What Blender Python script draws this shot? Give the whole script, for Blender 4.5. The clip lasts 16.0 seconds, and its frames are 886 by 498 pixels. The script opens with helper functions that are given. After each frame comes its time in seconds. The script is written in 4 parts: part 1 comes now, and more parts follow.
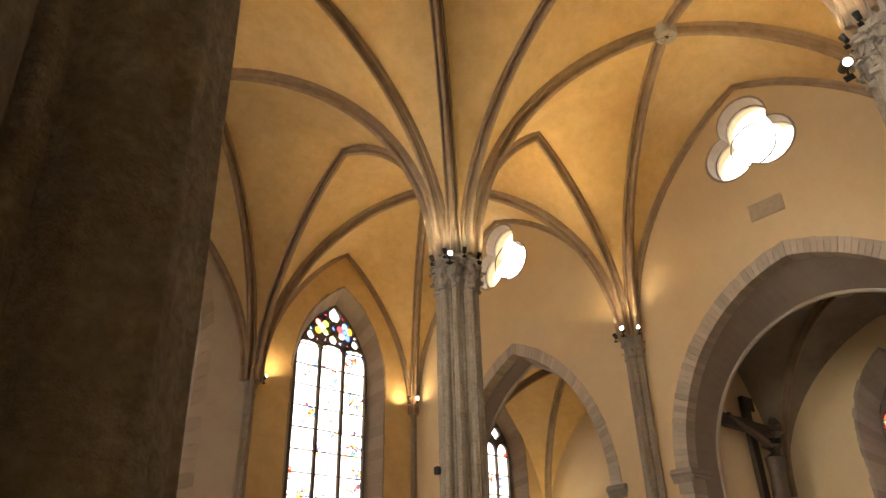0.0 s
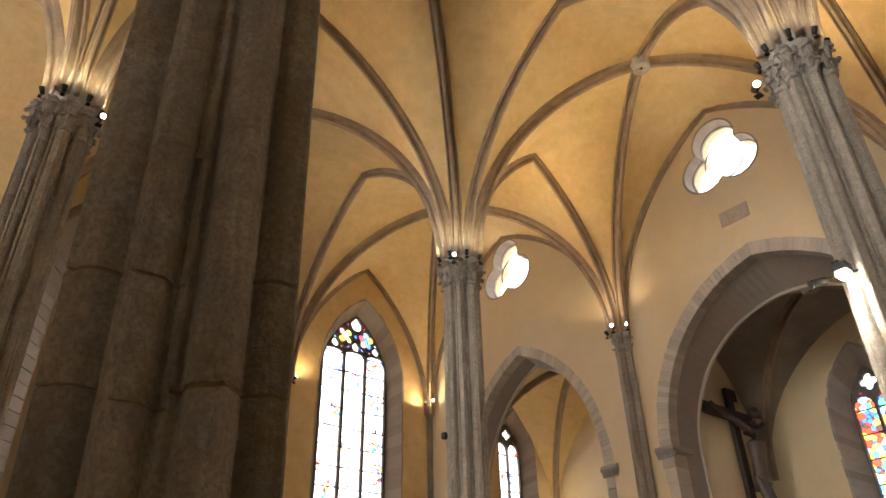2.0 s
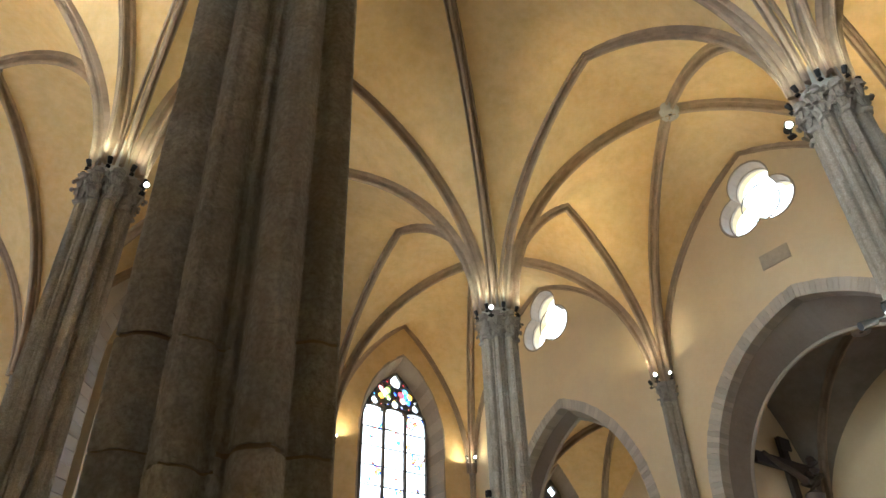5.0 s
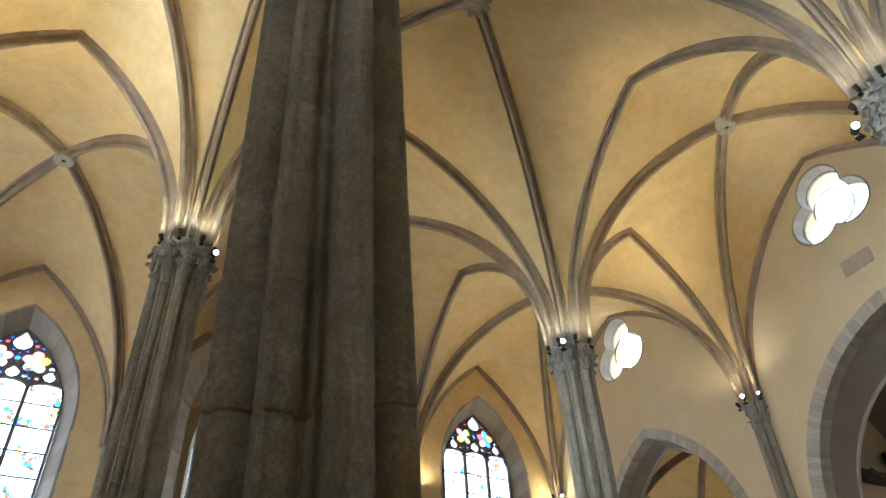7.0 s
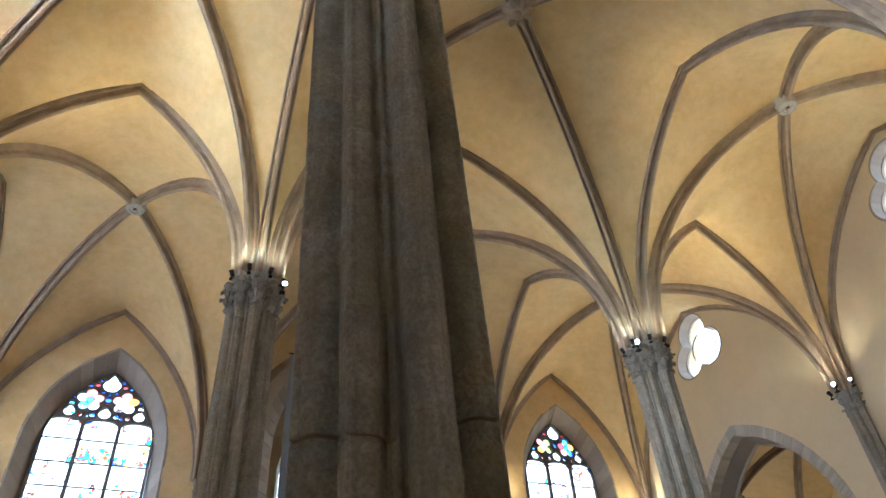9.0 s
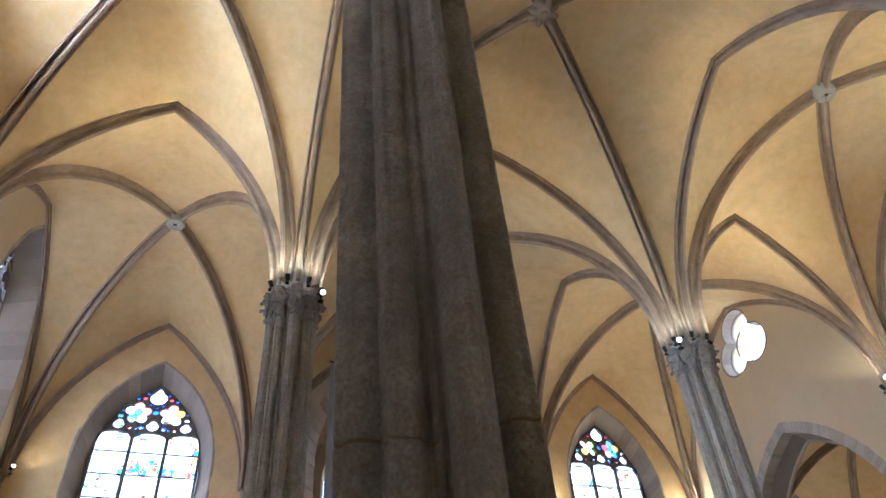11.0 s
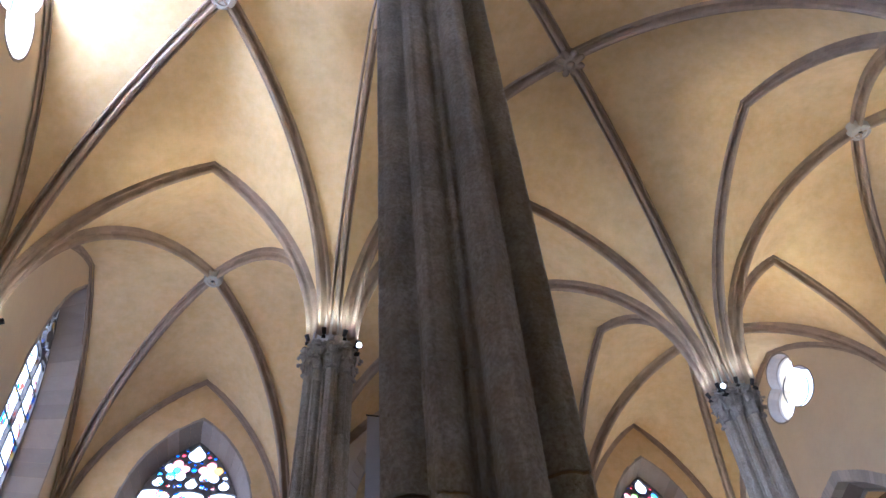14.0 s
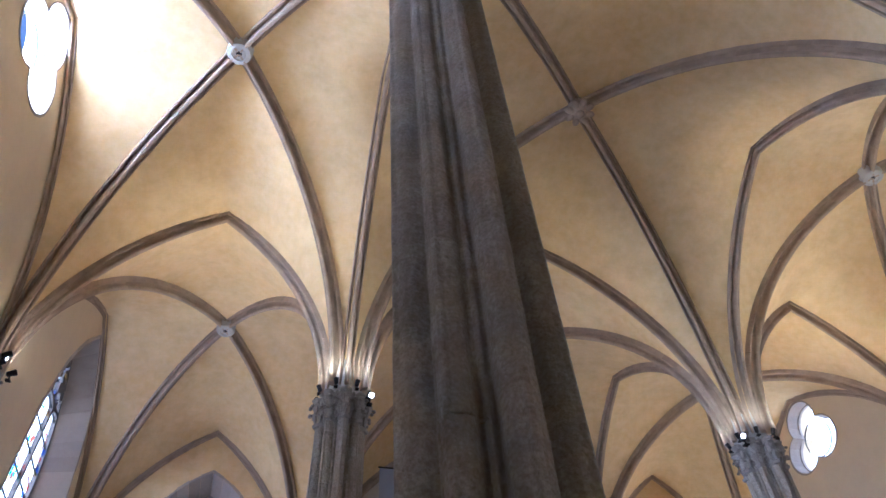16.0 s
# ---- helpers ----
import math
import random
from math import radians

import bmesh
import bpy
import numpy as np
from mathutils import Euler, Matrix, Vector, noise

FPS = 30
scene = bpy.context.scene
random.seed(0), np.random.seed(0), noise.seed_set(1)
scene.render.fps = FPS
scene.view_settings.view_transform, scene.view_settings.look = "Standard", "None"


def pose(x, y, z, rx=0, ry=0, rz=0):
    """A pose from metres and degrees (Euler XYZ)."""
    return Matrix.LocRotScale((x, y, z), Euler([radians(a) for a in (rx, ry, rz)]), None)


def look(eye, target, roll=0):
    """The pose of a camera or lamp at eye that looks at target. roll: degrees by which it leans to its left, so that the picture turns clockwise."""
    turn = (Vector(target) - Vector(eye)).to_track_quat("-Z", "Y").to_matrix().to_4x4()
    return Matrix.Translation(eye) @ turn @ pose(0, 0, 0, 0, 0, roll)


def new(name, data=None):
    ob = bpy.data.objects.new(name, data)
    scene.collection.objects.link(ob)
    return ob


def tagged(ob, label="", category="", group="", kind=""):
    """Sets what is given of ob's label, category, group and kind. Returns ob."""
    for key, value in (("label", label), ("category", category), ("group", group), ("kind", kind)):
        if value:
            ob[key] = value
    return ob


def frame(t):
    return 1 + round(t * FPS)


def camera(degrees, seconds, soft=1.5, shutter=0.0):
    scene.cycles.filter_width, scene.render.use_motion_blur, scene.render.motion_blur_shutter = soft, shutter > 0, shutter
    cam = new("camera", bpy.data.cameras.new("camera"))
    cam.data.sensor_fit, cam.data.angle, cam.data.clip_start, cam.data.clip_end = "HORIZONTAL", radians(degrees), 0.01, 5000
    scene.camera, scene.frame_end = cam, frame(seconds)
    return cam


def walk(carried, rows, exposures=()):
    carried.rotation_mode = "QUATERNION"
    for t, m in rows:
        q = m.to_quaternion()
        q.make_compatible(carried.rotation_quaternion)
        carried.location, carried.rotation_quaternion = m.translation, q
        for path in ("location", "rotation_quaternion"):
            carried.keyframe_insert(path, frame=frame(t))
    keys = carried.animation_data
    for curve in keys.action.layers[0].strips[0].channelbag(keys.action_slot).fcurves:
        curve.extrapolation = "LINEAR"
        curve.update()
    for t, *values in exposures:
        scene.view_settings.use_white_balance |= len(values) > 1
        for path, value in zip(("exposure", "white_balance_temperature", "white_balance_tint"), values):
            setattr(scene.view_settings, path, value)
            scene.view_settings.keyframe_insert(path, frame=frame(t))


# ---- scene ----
cam = camera(64.19, 16.0)
PATH = [
    (0, look((-0.171, -1.612, 3.784), (5.654, 4.976, 8.545), -1.54)),
    (0.5, look((-0.361, -1.947, 3.628), (5.357, 4.761, 8.351), -1.32)),
    (1, look((-0.845, -2.854, 2.519), (4.718, 3.796, 7.502), -1.24)),
    (1.5, look((-1.171, -3.371, 1.671), (4.322, 3.208, 6.822), -0.67)),
    (2, look((-1.188, -3.385, 1.669), (4.251, 3.202, 6.869), -1.39)),
    (2.5, look((-1.174, -3.378, 1.663), (4.210, 3.219, 6.905), -1.35)),
    (3, look((-1.177, -3.393, 1.656), (4.154, 3.213, 6.942), -1.12)),
    (3.5, look((-1.200, -3.384, 1.656), (4.078, 3.209, 7.010), -0.98)),
    (4, look((-1.208, -3.384, 1.640), (3.957, 3.178, 7.141), -0.93)),
    (6.5, look((-1.236, -3.421, 1.714), (2.878, 3.227, 7.949), -3.23)),
    (7, look((-1.246, -3.419, 1.725), (2.648, 3.301, 8.024), -3.43)),
    (7.5, look((-1.260, -3.417, 1.730), (2.448, 3.359, 8.080), -3.74)),
    (8, look((-1.263, -3.430, 1.724), (2.225, 3.409, 8.132), -4.35)),
    (8.5, look((-1.292, -3.415, 1.721), (1.977, 3.484, 8.181), -4.54)),
    (9, look((-1.278, -3.419, 1.725), (1.787, 3.544, 8.215), -4.69)),
    (9.5, look((-1.279, -3.426, 1.712), (1.654, 3.564, 8.234), -4.72)),
    (10, look((-1.274, -3.420, 1.716), (1.543, 3.602, 8.255), -4.61)),
    (12.5, look((-1.295, -3.410, 1.700), (0.976, 3.673, 8.385), -4.06)),
    (13, look((-1.303, -3.410, 1.699), (0.884, 3.614, 8.472), -3.89)),
    (13.5, look((-1.317, -3.416, 1.706), (0.800, 3.482, 8.630), -3.68)),
    (14, look((-1.329, -3.420, 1.706), (0.715, 3.312, 8.812), -3.77)),
    (14.5, look((-1.333, -3.417, 1.722), (0.636, 3.182, 8.973), -3.58)),
    (15, look((-1.331, -3.418, 1.732), (0.564, 3.032, 9.136), -3.46)),
    (15.5, look((-1.331, -3.417, 1.737), (0.508, 2.958, 9.219), -3.34)),
    (16, look((-1.342, -3.417, 1.730), (0.442, 2.869, 9.299), -3.40)),
]
# the picture turns from amber to neutral as the phone sets its white balance
LOOK = [(0.0, 0.47, 8200, 13), (2.0, 0.57, 6650, 9), (4.2, 0.6, 5900, 2), (6.5, 0.7, 5250, -7), (9.0, 0.72, 4950, -1), (12.5, 0.69, 4640, 11), (16.0, 0.67, 4460, 15)]
walk(cam, PATH, LOOK)

# ---- plan, in metres: x across the church, y along it ----
XN, YA, YE, YB = 10.04, 9.48, 19.88, -9.48       # pillar line, bay line, end wall, back wall
X0, Y0 = -0.2, -0.26                             # the other pillar line and bay line
XL, XR = -7.51, 17.08                            # aisle walls
HC, HW = 11.6, 11.25                             # tops of pillar and wall capitals
THICK = 0.9

# ---- light ----
world = bpy.data.worlds.new("sky")
scene.world = world
world.use_nodes = True
sky = world.node_tree.nodes.new("ShaderNodeTexSky")
sky.sky_type, sky.sun_disc = "NISHITA", False
sky.sun_elevation, sky.sun_rotation, sky.air_density, sky.dust_density = radians(45), radians(200), 1.0, 4.0
world.node_tree.links.new(sky.outputs[0], world.node_tree.nodes["Background"].inputs[0])
world.node_tree.nodes["Background"].inputs[1].default_value = 0.15


def daylight(eye, target, width, height, radiance):
    lamp = bpy.data.lights.new("daylight", "AREA")
    lamp.shape, lamp.size, lamp.size_y = "RECTANGLE", width, height
    lamp.energy, lamp.color = radiance * math.pi * width * height, (0.93, 0.97, 1.0)
    ob = new("daylight", lamp)
    ob.matrix_world = look(eye, target)
    return ob


def spot(eye, target, watts, degrees=120, colour=(1.0, 0.78, 0.46), size=0.05, blend=0.8):
    lamp = bpy.data.lights.new("spot", "SPOT")
    lamp.energy, lamp.color, lamp.spot_size, lamp.spot_blend, lamp.shadow_soft_size = watts, colour, radians(degrees), blend, size
    ob = new("spot", lamp)
    ob.matrix_world = look(eye, target)
    return ob

# sky light in the window openings; the left side of the church has the sun on it
daylight((XR + 1.0, 4.75, 15.6), (XR, 4.75, 15.6), 3.6, 3.4, 1.0)
daylight((XR + 1.0, 14.6, 16.0), (XR, 14.6, 16.0), 3.6, 3.4, 1.0)
daylight((XL - 1.0, 4.85, 16.1), (XL, 4.85, 16.1), 3.4, 3.2, 34)
# lamp of an added, unseen opening; it brightens the pillars from the left
daylight((XL - 1.0, -4.7, 16.1), (XL, -4.7, 16.1), 3.4, 3.2, 90)
daylight((13.5, YE + 0.95, 9.6), (13.5, YE, 9.6), 4.6, 12.4, 0.7)
daylight((-3.5, YE + 0.95, 9.6), (-3.5, YE, 9.6), 4.8, 12.4, 0.7)
daylight((XL - 1.15, 15.6, 10.5), (XL, 15.6, 10.5), 4.6, 12.6, 3.5)
daylight((24.1, 5.0, 6.5), (23, 5.0, 6.5), 2.4, 7.8, 1.3)
daylight((21.3, 19.6, 8.8), (21.3, 18, 8.8), 2.2, 8.4, 1.0)
daylight((4.08, 28.7, 10), (4.08, 27, 10), 1.6, 13, 1.0)

# the spotlights on the capitals: narrow beams on single vault cells, and stray light on the rib feet
for px, py, foot, beams in ((X0, Y0, 75, ((1, -0.3, 0.08), (1, 0.3, 0.22), (-0.8, 0.25, 0.5), (-0.8, -0.25, 1), (-0.3, 0.9, 0.6), (-0.3, -0.9, 0.6))), (X0, YA, 52, ((1, -0.3, 0.2), (1, 0.3, 0.25), (-0.8, 0.25, 1), (-0.8, -0.25, 0.75), (-0.3, 0.9, 0.8), (-0.3, -0.9, 0.8))),
                      (XN, YA, 45, ((-1, -0.18, 0.15), (-1, 0.18, 0.95), (0.8, 0.25, 1), (0.8, -0.25, 1), (0.3, 0.9, 1), (0.3, -0.9, 1))), (XN, Y0, 32, ((-1, -0.18, 0.25), (-1, 0.18, 0.08), (0.8, 0.25, 1), (0.8, -0.25, 1), (0.3, 0.9, 1), (0.3, -0.9, 1)))):
    for bx, by, share in beams:
        way = Vector((bx, by, 0)).normalized()
        eye = Vector((px, py, HC + 0.2)) + way * 0.78
        spot(eye, eye + way * 3.2 + Vector((0, 0, 5)), 340 * share, 64, blend=0.7)
    for k in range(8):
        a = radians(22.5 + 45 * k)
        eye = Vector((px + 0.86 * math.cos(a), py + 0.86 * math.sin(a), HC - 0.02))
        spot(eye, eye + Vector((-math.cos(a) * 0.55, -math.sin(a) * 0.55, 2)), foot, 84, (0.97, 0.88, 0.58))
for wx, wy, sx, sy, watts in ((XR - 0.55, YA - 0.3, -1, -0.8, 130), (XR - 0.55, YA + 0.3, -1, 0.8, 130), (XR - 0.35, YE - 0.45, -0.7, -1, 130), (XR - 0.5, YE - 0.3, -1.2, -0.3, 110), (XN + 0.5, YE - 0.35, 1, -0.4, 110),
                              (XL + 0.55, YA + 0.3, 1, 0.8, 130), (XL + 0.55, YA - 0.3, 1, -0.8, 80), (XL + 0.45, YE - 0.4, 0.9, 0.0, 190), (XR - 0.55, -0.3, -1, -0.8, 130), (XL + 0.55, -0.3, 1, -0.8, 130)):
    spot((wx, wy, HW + 0.15), (wx + sx * 1.5, wy + sy * 1.5, HW + 4), watts)
# the lit spotlights that face the nave
spot((0.66, -0.2, HC - 0.1), (XN + 2, 5.5, 5.0), 900, 95, (1.0, 0.94, 0.84))
spot((0.66, YA - 0.45, HC - 0.1), (XN + 2, 3.0, 5.0), 700, 95, (1.0, 0.94, 0.84))
spot((XN - 0.66, YA - 0.5, HC - 0.05), (2, 4, 4.0), 300, 90, (1.0, 0.94, 0.84))
spot((22.7, 18.4, 6.6), (21.2, 16, 12), 200, 130)
spot((9.52, 0.16, 6.74), (9.72, -0.02, 4.8), 260, 150, (1.0, 0.92, 0.78))
spot((18.3, 8.1, 7.7), (23, 6.0, 7.2), 70, 110, (1.0, 0.92, 0.8))


# ---- materials ----
def material(name, colour, rough=0.85, vary=(), bump=0.0, bump_scale=12.0, rand=0.0, island=0.0, metal=0.0, streak=0.0, bump_depth=0.03):
    """A surface of one base colour; vary: (scale, amount, other colour) rows of noise; rand, island: change of lightness from piece to piece."""
    m = bpy.data.materials.new(name)
    m.use_nodes = True
    nt, b = m.node_tree, m.node_tree.nodes["Principled BSDF"]
    b.inputs["Roughness"].default_value, b.inputs["Metallic"].default_value = rough, metal
    b.inputs["Base Color"].default_value = (*colour, 1)
    coord = nt.nodes.new("ShaderNodeNewGeometry")
    last = None
    for scale, amount, other in vary:
        tex = nt.nodes.new("ShaderNodeTexNoise")
        tex.inputs["Scale"].default_value, tex.inputs["Detail"].default_value, tex.inputs["Roughness"].default_value = scale, 6, 0.62
        nt.links.new(coord.outputs["Position"], tex.inputs["Vector"])
        ramp = nt.nodes.new("ShaderNodeMapRange")
        ramp.inputs[1].default_value, ramp.inputs[2].default_value, ramp.inputs[3].default_value, ramp.inputs[4].default_value = 0.38, 0.66, 0.0, amount
        nt.links.new(tex.outputs[0], ramp.inputs[0])
        mix = nt.nodes.new("ShaderNodeMix")
        mix.data_type = "RGBA"
        mix.inputs[7].default_value = (*other, 1)
        if last:
            nt.links.new(last, mix.inputs[6])
        else:
            mix.inputs[6].default_value = (*colour, 1)
        nt.links.new(ramp.outputs[0], mix.inputs[0])
        last = mix.outputs[2]
    if streak:
        # dirt that has run down the stone
        tex, flat, mix, ramp = nt.nodes.new("ShaderNodeTexNoise"), nt.nodes.new("ShaderNodeMapping"), nt.nodes.new("ShaderNodeMix"), nt.nodes.new("ShaderNodeMapRange")
        flat.inputs["Scale"].default_value = (9, 9, 0.7)
        tex.inputs["Scale"].default_value, tex.inputs["Detail"].default_value = 1.0, 5
        ramp.inputs[1].default_value, ramp.inputs[2].default_value, ramp.inputs[4].default_value = 0.42, 0.7, streak
        mix.data_type = "RGBA"
        mix.inputs[7].default_value = (colour[0] * 0.42, colour[1] * 0.38, colour[2] * 0.33, 1)
        nt.links.new(coord.outputs["Position"], flat.inputs["Vector"])
        nt.links.new(flat.outputs[0], tex.inputs["Vector"])
        nt.links.new(tex.outputs[0], ramp.inputs[0])
        nt.links.new(ramp.outputs[0], mix.inputs[0])
        nt.links.new(last, mix.inputs[6])
        last = mix.outputs[2]
    for amount, kind, socket in ((rand, "ShaderNodeObjectInfo", "Random"), (island, "ShaderNodeNewGeometry", "Random Per Island")):
        if amount:
            info = nt.nodes.new(kind)
            ramp = nt.nodes.new("ShaderNodeMapRange")
            ramp.inputs[3].default_value, ramp.inputs[4].default_value = 1 - amount, 1 + amount
            nt.links.new(info.outputs[socket], ramp.inputs[0])
            hue = nt.nodes.new("ShaderNodeHueSaturation")
            nt.links.new(ramp.outputs[0], hue.inputs["Value"])
            if last:
                nt.links.new(last, hue.inputs["Color"])
            else:
                hue.inputs["Color"].default_value = (*colour, 1)
            last = hue.outputs[0]
    if last:
        nt.links.new(last, b.inputs["Base Color"])
    if bump:
        tex = nt.nodes.new("ShaderNodeTexNoise")
        tex.inputs["Scale"].default_value, tex.inputs["Detail"].default_value, tex.inputs["Roughness"].default_value = bump_scale, 8, 0.7
        nt.links.new(coord.outputs["Position"], tex.inputs["Vector"])
        node = nt.nodes.new("ShaderNodeBump")
        node.inputs["Strength"].default_value, node.inputs["Distance"].default_value = bump, bump_depth
        nt.links.new(tex.outputs[0], node.inputs["Height"])
        nt.links.new(node.outputs[0], b.inputs["Normal"])
    return m


def glow(name, colour, strength):
    m = bpy.data.materials.new(name)
    m.use_nodes = True
    b = m.node_tree.nodes["Principled BSDF"]
    b.inputs["Emission Color"].default_value, b.inputs["Emission Strength"].default_value = (*colour, 1), strength
    return m


def stained(name, clear, scale=7.0, lead=0.035, share=0.35, plain=0.0):
    """Leaded glass: cells of clear and coloured glass that let the sky through, between dark leads."""
    m = bpy.data.materials.new(name)
    m.use_nodes = True
    nt = m.node_tree
    nt.nodes.remove(nt.nodes["Principled BSDF"])
    out = nt.nodes["Material Output"]
    geo = nt.nodes.new("ShaderNodeNewGeometry")
    cells = nt.nodes.new("ShaderNodeTexVoronoi")
    cells.inputs["Scale"].default_value = scale
    edge = nt.nodes.new("ShaderNodeTexVoronoi")
    edge.feature = "DISTANCE_TO_EDGE"
    edge.inputs["Scale"].default_value = scale
    split = nt.nodes.new("ShaderNodeSeparateColor")
    ramp = nt.nodes.new("ShaderNodeValToRGB")
    ramp.color_ramp.interpolation = "CONSTANT"
    stops = [(0.0, (*clear, 1)), (1 - share, (0.75, 0.08, 0.04, 1)), (1 - share * 0.78, (0.08, 0.2, 0.85, 1)), (1 - share * 0.5, (0.9, 0.62, 0.12, 1)), (1 - share * 0.3, (0.12, 0.55, 0.5, 1)), (1 - share * 0.18, (0.14, 0.06, 0.05, 1))]
    ramp.color_ramp.elements[0].color = stops[0][1]
    ramp.color_ramp.elements[1].position, ramp.color_ramp.elements[1].color = stops[1]
    for pos, col in stops[2:]:
        e = ramp.color_ramp.elements.new(pos)
        e.color = col
    for v in (cells, edge):
        nt.links.new(geo.outputs["Position"], v.inputs["Vector"])
    nt.links.new(cells.outputs["Color"], split.inputs[0])
    figures, gather, product = nt.nodes.new("ShaderNodeTexNoise"), nt.nodes.new("ShaderNodeMapRange"), nt.nodes.new("ShaderNodeMath")
    figures.inputs["Scale"].default_value, figures.inputs["Detail"].default_value = 1.7, 2
    gather.inputs[1].default_value, gather.inputs[2].default_value = plain - 0.01, plain + 0.01
    product.operation = "MULTIPLY"
    nt.links.new(geo.outputs["Position"], figures.inputs["Vector"])
    nt.links.new(figures.outputs[0], gather.inputs[0])
    nt.links.new(split.outputs[0], product.inputs[0])
    nt.links.new(gather.outputs[0], product.inputs[1])
    nt.links.new(product.outputs[0], ramp.inputs[0])
    cut = nt.nodes.new("ShaderNodeMath")
    cut.operation, cut.inputs[1].default_value = "GREATER_THAN", lead
    nt.links.new(edge.outputs["Distance"], cut.inputs[0])
    glass = nt.nodes.new("ShaderNodeBsdfTransparent")
    leads = nt.nodes.new("ShaderNodeBsdfDiffuse")
    leads.inputs[0].default_value = (0.02, 0.02, 0.022, 1)
    gloss = nt.nodes.new("ShaderNodeBsdfGlossy")
    gloss.inputs["Roughness"].default_value = 0.15
    part_gloss = nt.nodes.new("ShaderNodeMixShader")
    part_gloss.inputs[0].default_value = 0.05
    mix = nt.nodes.new("ShaderNodeMixShader")
    nt.links.new(ramp.outputs[0], glass.inputs[0])
    nt.links.new(glass.outputs[0], part_gloss.inputs[1])
    nt.links.new(gloss.outputs[0], part_gloss.inputs[2])
    nt.links.new(cut.outputs[0], mix.inputs[0])
    nt.links.new(leads.outputs[0], mix.inputs[1])
    nt.links.new(part_gloss.outputs[0], mix.inputs[2])
    nt.links.new(mix.outputs[0], out.inputs[0])
    return m


def tint(name, colour):
    m = bpy.data.materials.new(name)
    m.use_nodes = True
    nt = m.node_tree
    nt.nodes.remove(nt.nodes["Principled BSDF"])
    glass, gloss, mix = nt.nodes.new("ShaderNodeBsdfTransparent"), nt.nodes.new("ShaderNodeBsdfGlossy"), nt.nodes.new("ShaderNodeMixShader")
    glass.inputs[0].default_value, gloss.inputs["Roughness"].default_value, mix.inputs[0].default_value = (*colour, 1), 0.1, 0.05
    nt.links.new(glass.outputs[0], mix.inputs[1])
    nt.links.new(gloss.outputs[0], mix.inputs[2])
    nt.links.new(mix.outputs[0], nt.nodes["Material Output"].inputs[0])
    return m


PLASTER = material("ochre_plaster", (0.76, 0.555, 0.275), 0.9, ((0.45, 0.9, (0.66, 0.43, 0.17)), (1.7, 0.55, (0.55, 0.38, 0.18)), (4.5, 0.35, (0.8, 0.63, 0.38)), (16.0, 0.2, (0.6, 0.45, 0.27))), 0.5, 2.6)
# a darker tone for the crucifix chapel's vault than for the others
DARKPL = material("dark_grey_brown_plaster", (0.27, 0.23, 0.19), 0.9, ((0.8, 0.6, (0.16, 0.13, 0.1)), (3.0, 0.4, (0.36, 0.32, 0.27))), 0.4, 4)
WALLPL = material("cream_plaster", (0.72, 0.585, 0.37), 0.9, ((0.3, 0.5, (0.68, 0.5, 0.3)), (1.3, 0.3, (0.6, 0.47, 0.32)), (7.0, 0.15, (0.8, 0.68, 0.5))), 0.3, 3.0)
RIBSTONE = material("rib_stone", (0.43, 0.315, 0.22), 0.85, ((2.5, 0.5, (0.2, 0.15, 0.12)), (14.0, 0.3, (0.36, 0.3, 0.25))), 0.4, 18, island=0.12)
STONE = material("grey_limestone", (0.57, 0.51, 0.44), 0.85, ((1.2, 0.6, (0.33, 0.265, 0.195)), (4.0, 0.5, (0.27, 0.215, 0.155)), (9.0, 0.55, (0.24, 0.19, 0.14)), (20.0, 0.5, (0.56, 0.51, 0.45)), (42.0, 0.6, (0.19, 0.155, 0.125))), 1.0, 20, rand=0.08, streak=0.6, bump_depth=0.06)
CARVED = material("carved_limestone", (0.29, 0.255, 0.225), 0.85, ((8.0, 0.5, (0.26, 0.22, 0.19)), (30.0, 0.3, (0.5, 0.45, 0.4))), 0.6, 30, rand=0.1)
MORTAR = material("brown_mortar", (0.27, 0.19, 0.11), 0.95, ((9.0, 0.6, (0.32, 0.24, 0.16)),), 0.8, 40)
VOUSSOIR = material("arch_stone", (0.48, 0.42, 0.36), 0.85, ((1.5, 0.5, (0.38, 0.32, 0.27)), (12.0, 0.3, (0.55, 0.5, 0.43))), 0.5, 20, rand=0.14)
# darker than arch_stone; for window splays, round linings and arch undersides
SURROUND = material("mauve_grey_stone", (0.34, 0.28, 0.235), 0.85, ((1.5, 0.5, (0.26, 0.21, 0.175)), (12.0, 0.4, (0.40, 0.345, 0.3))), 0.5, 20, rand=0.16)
BOSS = material("pale_boss_stone", (0.46, 0.43, 0.39), 0.8, ((6.0, 0.4, (0.36, 0.33, 0.29)),), 0.5, 25)
FLOOR = material("floor_stone", (0.25, 0.215, 0.18), 0.6, ((1.0, 0.5, (0.18, 0.155, 0.13)), (9.0, 0.3, (0.3, 0.265, 0.225))), 0.3, 10, rand=0.1)
IRON = material("black_iron", (0.02, 0.02, 0.022), 0.45, ((20.0, 0.4, (0.05, 0.045, 0.04)),), metal=0.6)
LEADING = material("dark_tracery", (0.13, 0.11, 0.10), 0.8, ((6.0, 0.5, (0.2, 0.17, 0.15)),), 0.4, 20)
WOOD = material("dark_wood", (0.035, 0.025, 0.02), 0.6, ((10.0, 0.5, (0.06, 0.04, 0.03)),), 0.4, 30)
BRONZE = material("dark_carved_wood", (0.09, 0.065, 0.05), 0.5, ((9.0, 0.5, (0.05, 0.035, 0.03)),), 0.3, 25)
